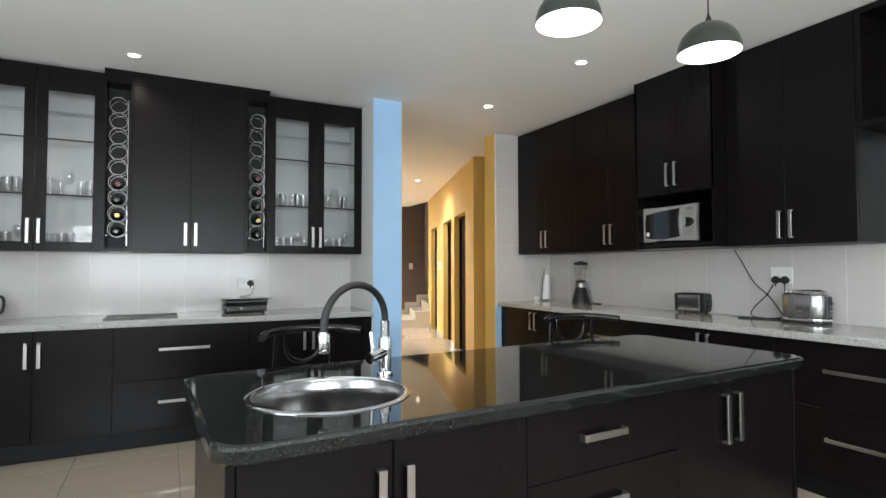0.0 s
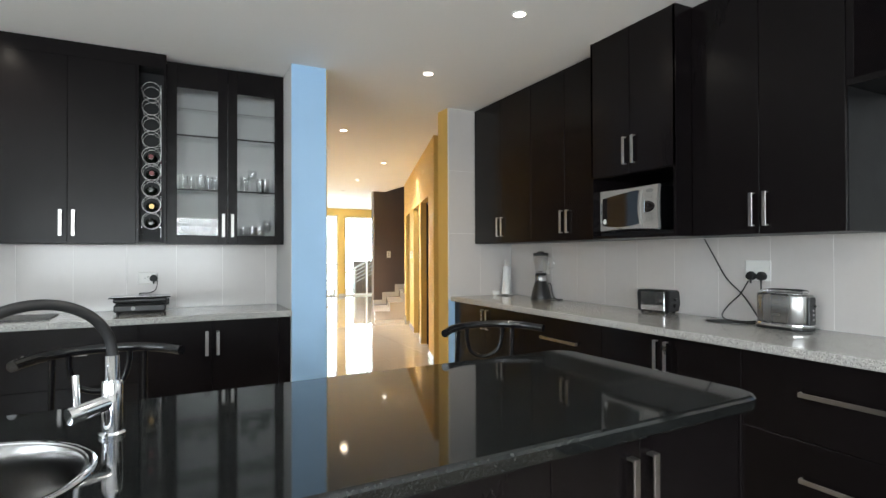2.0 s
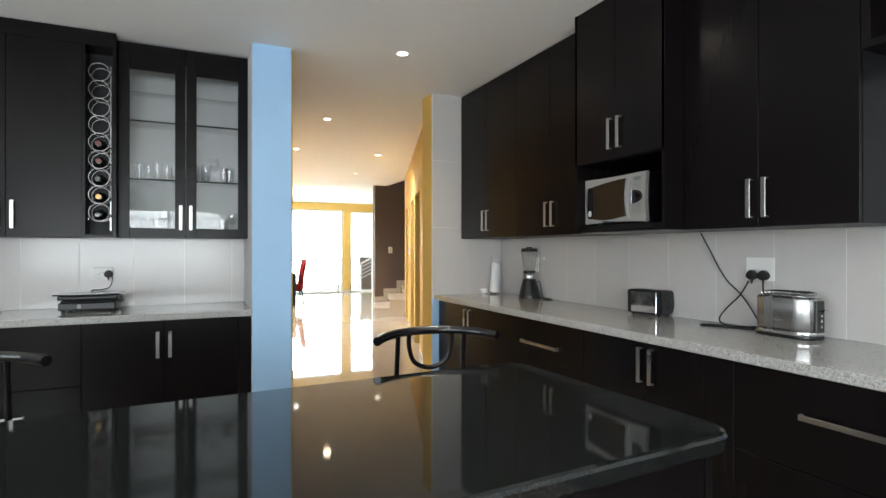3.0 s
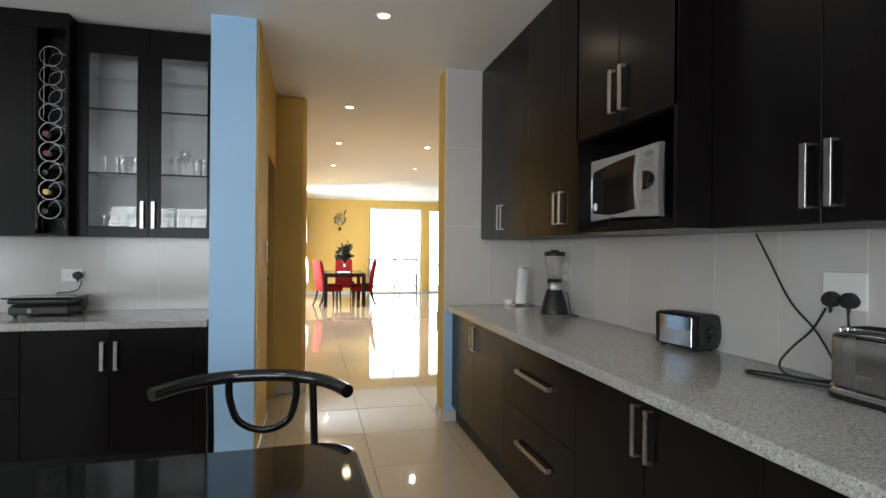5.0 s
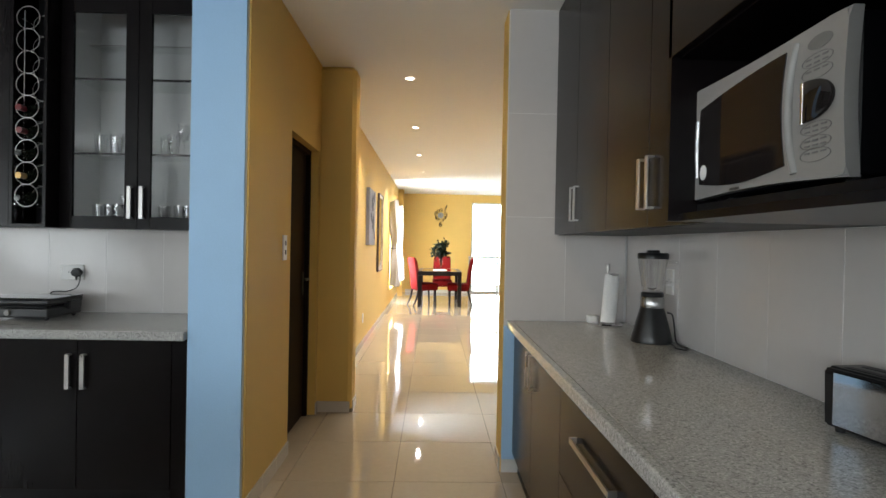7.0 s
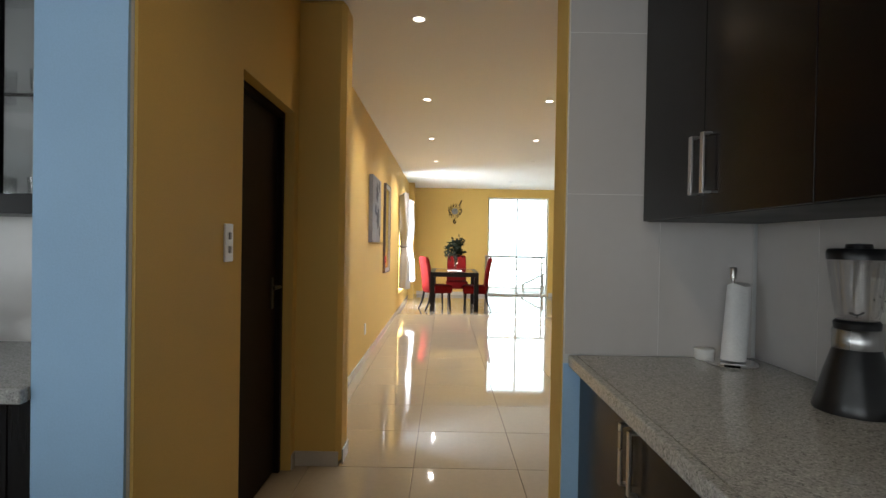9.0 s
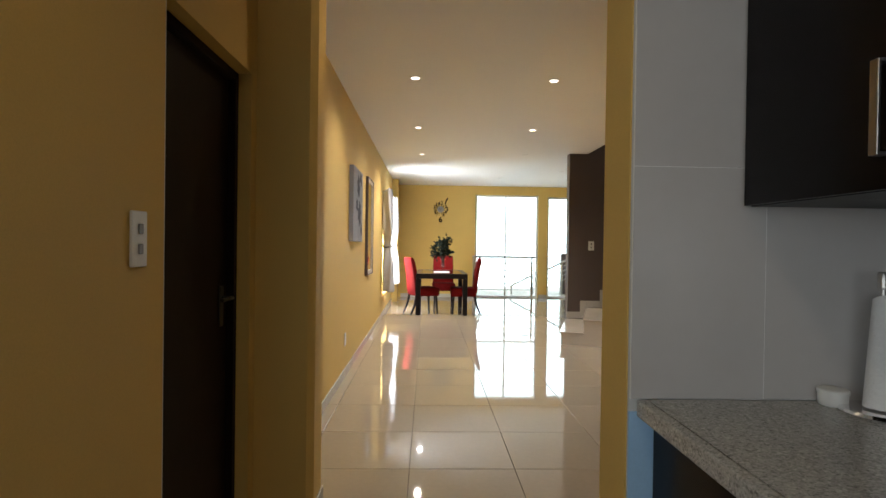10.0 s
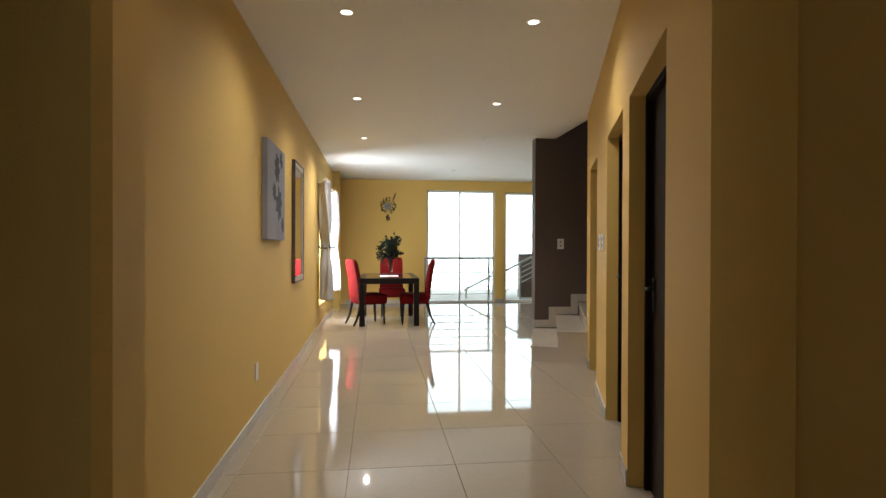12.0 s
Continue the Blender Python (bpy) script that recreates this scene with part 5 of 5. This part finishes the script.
def curtain(y, x, w, tie_shift, z0, z1, label):
    c = thing("curtain", (x, y, 0), label, "curtain", "curtains at the side window")
    bm = bmesh.new()
    nz, nu = 40, 60
    rows = []
    for k in range(nz + 1):
        u = k / nz
        z = z0 + (z1 - z0) * u
        tie = math.exp(-((z - 1.24) / 0.22) ** 2)
        ww = w * (1 - 0.72 * tie) * (0.85 + 0.25 * abs(u - 0.45))
        depth = (0.095 - 0.035 * u) * (1 - 0.5 * tie)
        row = []
        for i in range(nu + 1):
            v = i / nu
            ph = v * 2 * math.pi * 4 + 0.5 * math.sin(3 * u)
            row.append(bm.verts.new((depth * (1 + math.sin(ph)) + 0.02 * math.sin(7 * v + 3 * u) + 0.03 * tie, (v - 0.5) * ww + tie_shift * tie, z + 0.015 * math.sin(5 * v) * (u < 0.02) + (0.09 * (0.5 + 0.5 * math.sin(ph)) * (u - 0.9) * 10 if u > 0.9 else 0))))
        rows.append(row)
    for a, b in zip(rows, rows[1:]):
        for i in range(nu):
            bm.faces.new((a[i], a[i + 1], b[i + 1], b[i]))
    ob = part("drape", bm, M["curtain"], c, "", True)
    mod = ob.modifiers.new("thick", "SOLIDIFY")
    mod.thickness = 0.003
    part("tieback", tube([(0.055 + 0.075 * math.cos(a), tie_shift + 0.07 * math.sin(a), 1.24 + 0.02 * math.sin(a)) for a in [math.pi * i / 10 for i in range(20)]], 0.010, 8, closed=True), M["dark_wood"], c, "dark tie-back band", True)
    return c


curtain(13.4, 2.60, 0.50, -0.05, 0.46, 2.14, "silver grey satin curtain gathered by a tie-back")
curtain(14.75, 2.62, 0.50, 0.05, 0.50, 2.11, "silver grey satin curtain gathered by a tie-back")
rod = thing("curtain_rod", (2.70, 14.1, 2.16), "thin steel curtain rod over the side window", "curtain rod")
part("rod", tube([(0, -0.98, 0), (0, 0.98, 0)], 0.009, 8), M["handle"], rod)
for y in (-0.9, 0.9):
    part("bracket", tube([(0, y, 0), (-0.128, y, 0)], 0.006, 6), M["handle"], rod)

pic = thing("canvas_painting", (2.5715, 9.84, 1.68), "grey canvas painting of dark flowers on the yellow wall", "painting", turn=90)
part("canvas", box(-0.37, 0.37, -0.045, 0, -0.38, 0.38, 0.003), M["canvas"], pic)
rng = random.Random(3)
for cx, cz, r in ((0.0, 0.20, 0.13), (0.08, -0.08, 0.15), (-0.12, 0.0, 0.08), (0.18, 0.29, 0.08), (0.25, -0.25, 0.07)):
    for k in range(7):
        a = 2 * math.pi * k / 7 + rng.uniform(-0.2, 0.2)
        part("petal", extrude([(r * 0.5 + r * 0.45 * math.cos(t), r * 0.24 * math.sin(t)) for t in [math.pi * i / 7 for i in range(14)]], 0, 0.0012), M["canvas_dark"], pic, "dark painted petal", False,
             pose(cx, -0.0452 - 0.0004 * k, cz, 90) @ pose(0, 0, 0, 0, 0, math.degrees(a)))
mir = thing("wall_mirror", (2.5715, 11.21, 1.498), "tall wall mirror in a pale frame with dark edges", "mirror", turn=90)
part("mirror_glass", box(-0.275, 0.275, -0.018, -0.008, -0.56, 0.56), M["mirror"], mir, "silvered glass")
for x0, x1, z0, z1 in ((-0.315, -0.276, -0.61, 0.61), (0.276, 0.315, -0.61, 0.61), (-0.276, 0.276, -0.61, -0.561), (-0.276, 0.276, 0.561, 0.61)):
    part("frame", box(x0, x1, -0.03, 0, z0, z1, 0.003), M["gilt"], mir, "pale wooden frame bar")
for x0, x1, z0, z1 in ((-0.328, -0.316, -0.623, 0.623), (0.316, 0.328, -0.623, 0.623), (-0.316, 0.316, -0.623, -0.611), (-0.316, 0.316, 0.611, 0.623)):
    part("frame_edge", box(x0, x1, -0.036, 0, z0, z1, 0.002), M["brown"], mir, "dark outer edge")

clock = thing("wall_clock", (3.66, 17.099, 2.12), "black sunburst wall clock with loose numerals", "clock")
part("dial", lathe([(0, 0.02), (0.075, 0.02), (0.08, 0.012), (0.08, 0.0), (0, 0.0)], 32), M["silver_plastic"], clock, "pale round dial", True, pose(0, 0, 0, 90))
for k in range(12):
    a = radians(30 * k + 15)
    part("ray", tube([(0.078 * math.cos(a), -0.008, 0.078 * math.sin(a)), (0.15 * math.cos(a), -0.008, 0.15 * math.sin(a))], 0.006, 5, taper=0.003), M["black_gloss"], clock, "thin black ray")
for k in range(1, 13):
    a = radians(90 - 30 * k)
    r, size = {1: (0.24, 0.26), 6: (0.25, 0.22), 3: (0.155, 0.16), 12: (0.15, 0.13)}.get(k, (0.145, 0.12))
    if k == 1:
        a = radians(56)
    cu = bpy.data.curves.new("numeral", "FONT")
    cu.body, cu.size, cu.extrude, cu.offset, cu.align_x, cu.align_y = str(k), size * 0.88, 0.004, 0.001, "CENTER", "CENTER"
    tmp = new("numeral", cu)
    dg = bpy.context.evaluated_depsgraph_get()
    me = bpy.data.meshes.new_from_object(tmp.evaluated_get(dg))
    bpy.data.objects.remove(tmp)
    me.materials.clear()
    me.materials.append(M["black_gloss"])
    ob = new("numeral", me)
    ob.parent, ob.matrix_basis = clock, pose(r * math.cos(a), -0.012, r * math.sin(a), 90) @ pose(0, 0, 0, 0, 0, -22 if k == 1 else 0)
for a, r in ((60, 0.055), (150, 0.04)):
    part("hand", tube([(0, -0.022, 0), (r * math.cos(radians(a)), -0.022, r * math.sin(radians(a)))], 0.003, 5), M["black_gloss"], clock)


# ---- railings at the tall windows ----
def railing(name, m, w, posts, label, slope=0.0, top=1.0, bars=(0.85, 0.69, 0.53, 0.38, 0.23)):
    r = new(name)
    r.matrix_basis = m
    tagged(r, label, "railing")
    part("handrail", tube([(0, 0, top), (w, 0, top + slope * w)], 0.026, 10), M["handle"], r, "round steel handrail", True)
    for z in bars:
        part("bar", tube([(0, 0, z), (w, 0, z + slope * w)], 0.011, 8), M["handle"], r, "", True)
    for x in posts:
        part("post", tube([(x, 0.0, 0), (x, 0, top + slope * x)], 0.024, 10), M["handle"], r, "", True)
    return r


railing("railing", pose(4.42, 16.72, 0), 1.48, (0.03, 1.40), "steel railing with thin bars before the tall window")
terrace = slab("terrace", 2.0, 10, 17.3, 21, -0.44, -0.02, M["ground"], "pale terrace outside the tall windows", "pavement")
rr = railing("stair_railing", pose(6.35, 17.95, -0.02), 1.6, (0.5, 1.3), "steel railing of the outside stairs", 0.5, 0.62, (0.5, 0.38, 0.26, 0.14))
railing("stair_railing", pose(5.55, 18.3, -0.02), 0.75, (0.05, 0.6), "steel railing of the outside stairs", 0.52, 0.2, ())
slab("parapet", 6.95, 9.5, 18.4, 18.55, -0.02, 1.07, M["brown"], "dark grey parapet beside the outside stairs", "wall")

# ---- splashback tiles ----
def tile_field(name, m, a0, a1, z0, rows, w, h, label):
    f = tagged(new(name), label, "wall tiles", kind="structure")
    f.matrix_basis = m
    part("grout", box(a0, a1, -0.0074, 0.0, z0, z0 + rows * h), M["wall_grout"], f, "pale grout bed")
    cache = {}
    n = math.ceil((a1 - a0) / w - 0.02)
    for j in range(rows):
        for i in range(n):
            ww = min(w, a1 - a0 - i * w)
            if ww < 0.02:
                continue
            key = round(ww, 3)
            if key not in cache:
                cache[key] = mesh_of(box(0.0011, ww - 0.0011, -0.0085, -0.006, 0.0011, h - 0.0011, 0.0006), "tile", M["wall_tile"])
            ob = new("tile", cache[key])
            ob.parent, ob.matrix_basis = f, pose(a0 + i * w, random.uniform(-0.0002, 0.0002), z0 + j * h, random.uniform(-0.03, 0.03), 0, random.uniform(-0.04, 0.04))
    return f


tile_field("splashback_north", pose(0, 5.5845, 0), -2.08, 2.298, 0.894, 1, 0.33, 0.49, "glazed white wall tiles above the worktop")
tile_field("splashback_east", pose(4.5995, 0, 0, 0, 0, -90), -5.51, -2.03, 0.894, 1, 0.33, 0.50, "glazed white wall tiles above the worktop")
tile_field("splashback_nib", pose(0, 5.5215, 0), 3.88, 4.58, 0.894, 3, 0.35, 0.6015, "glazed white wall tiles on the wall end")

# ---- floor tiles ----
T, G = 0.605, 0.0035
OX, OY = 3.265 - 9 * T, 5.385 - 13 * T
tile_me = mesh_of(box(G / 2, T - G / 2, G / 2, T - G / 2, -0.0085, 0.0, 0.0012), "tile", M["floor_tile"])
rest = bmesh.new()
for i in range(18):
    for j in range(34):
        x, y = OX + i * T, OY + j * T
        if x > 8.39 or y > 17.24:
            continue
        if -0.4 < x < 5.1 and 3.4 < y < 14.2:
            ob = new("tile", tile_me)
            ob.parent, ob.matrix_basis = floor, pose(x, y, random.uniform(-0.0003, 0.0003))
        else:
            box(x + G / 2, min(x + T, 8.39) - G / 2, y + G / 2, min(y + T, 17.24) - G / 2, -0.0085, 0.0, bm=rest)
more = part("tiles", rest, M["floor_tile"], floor, "polished cream floor tiles")
tagged(more, kind="stuff")
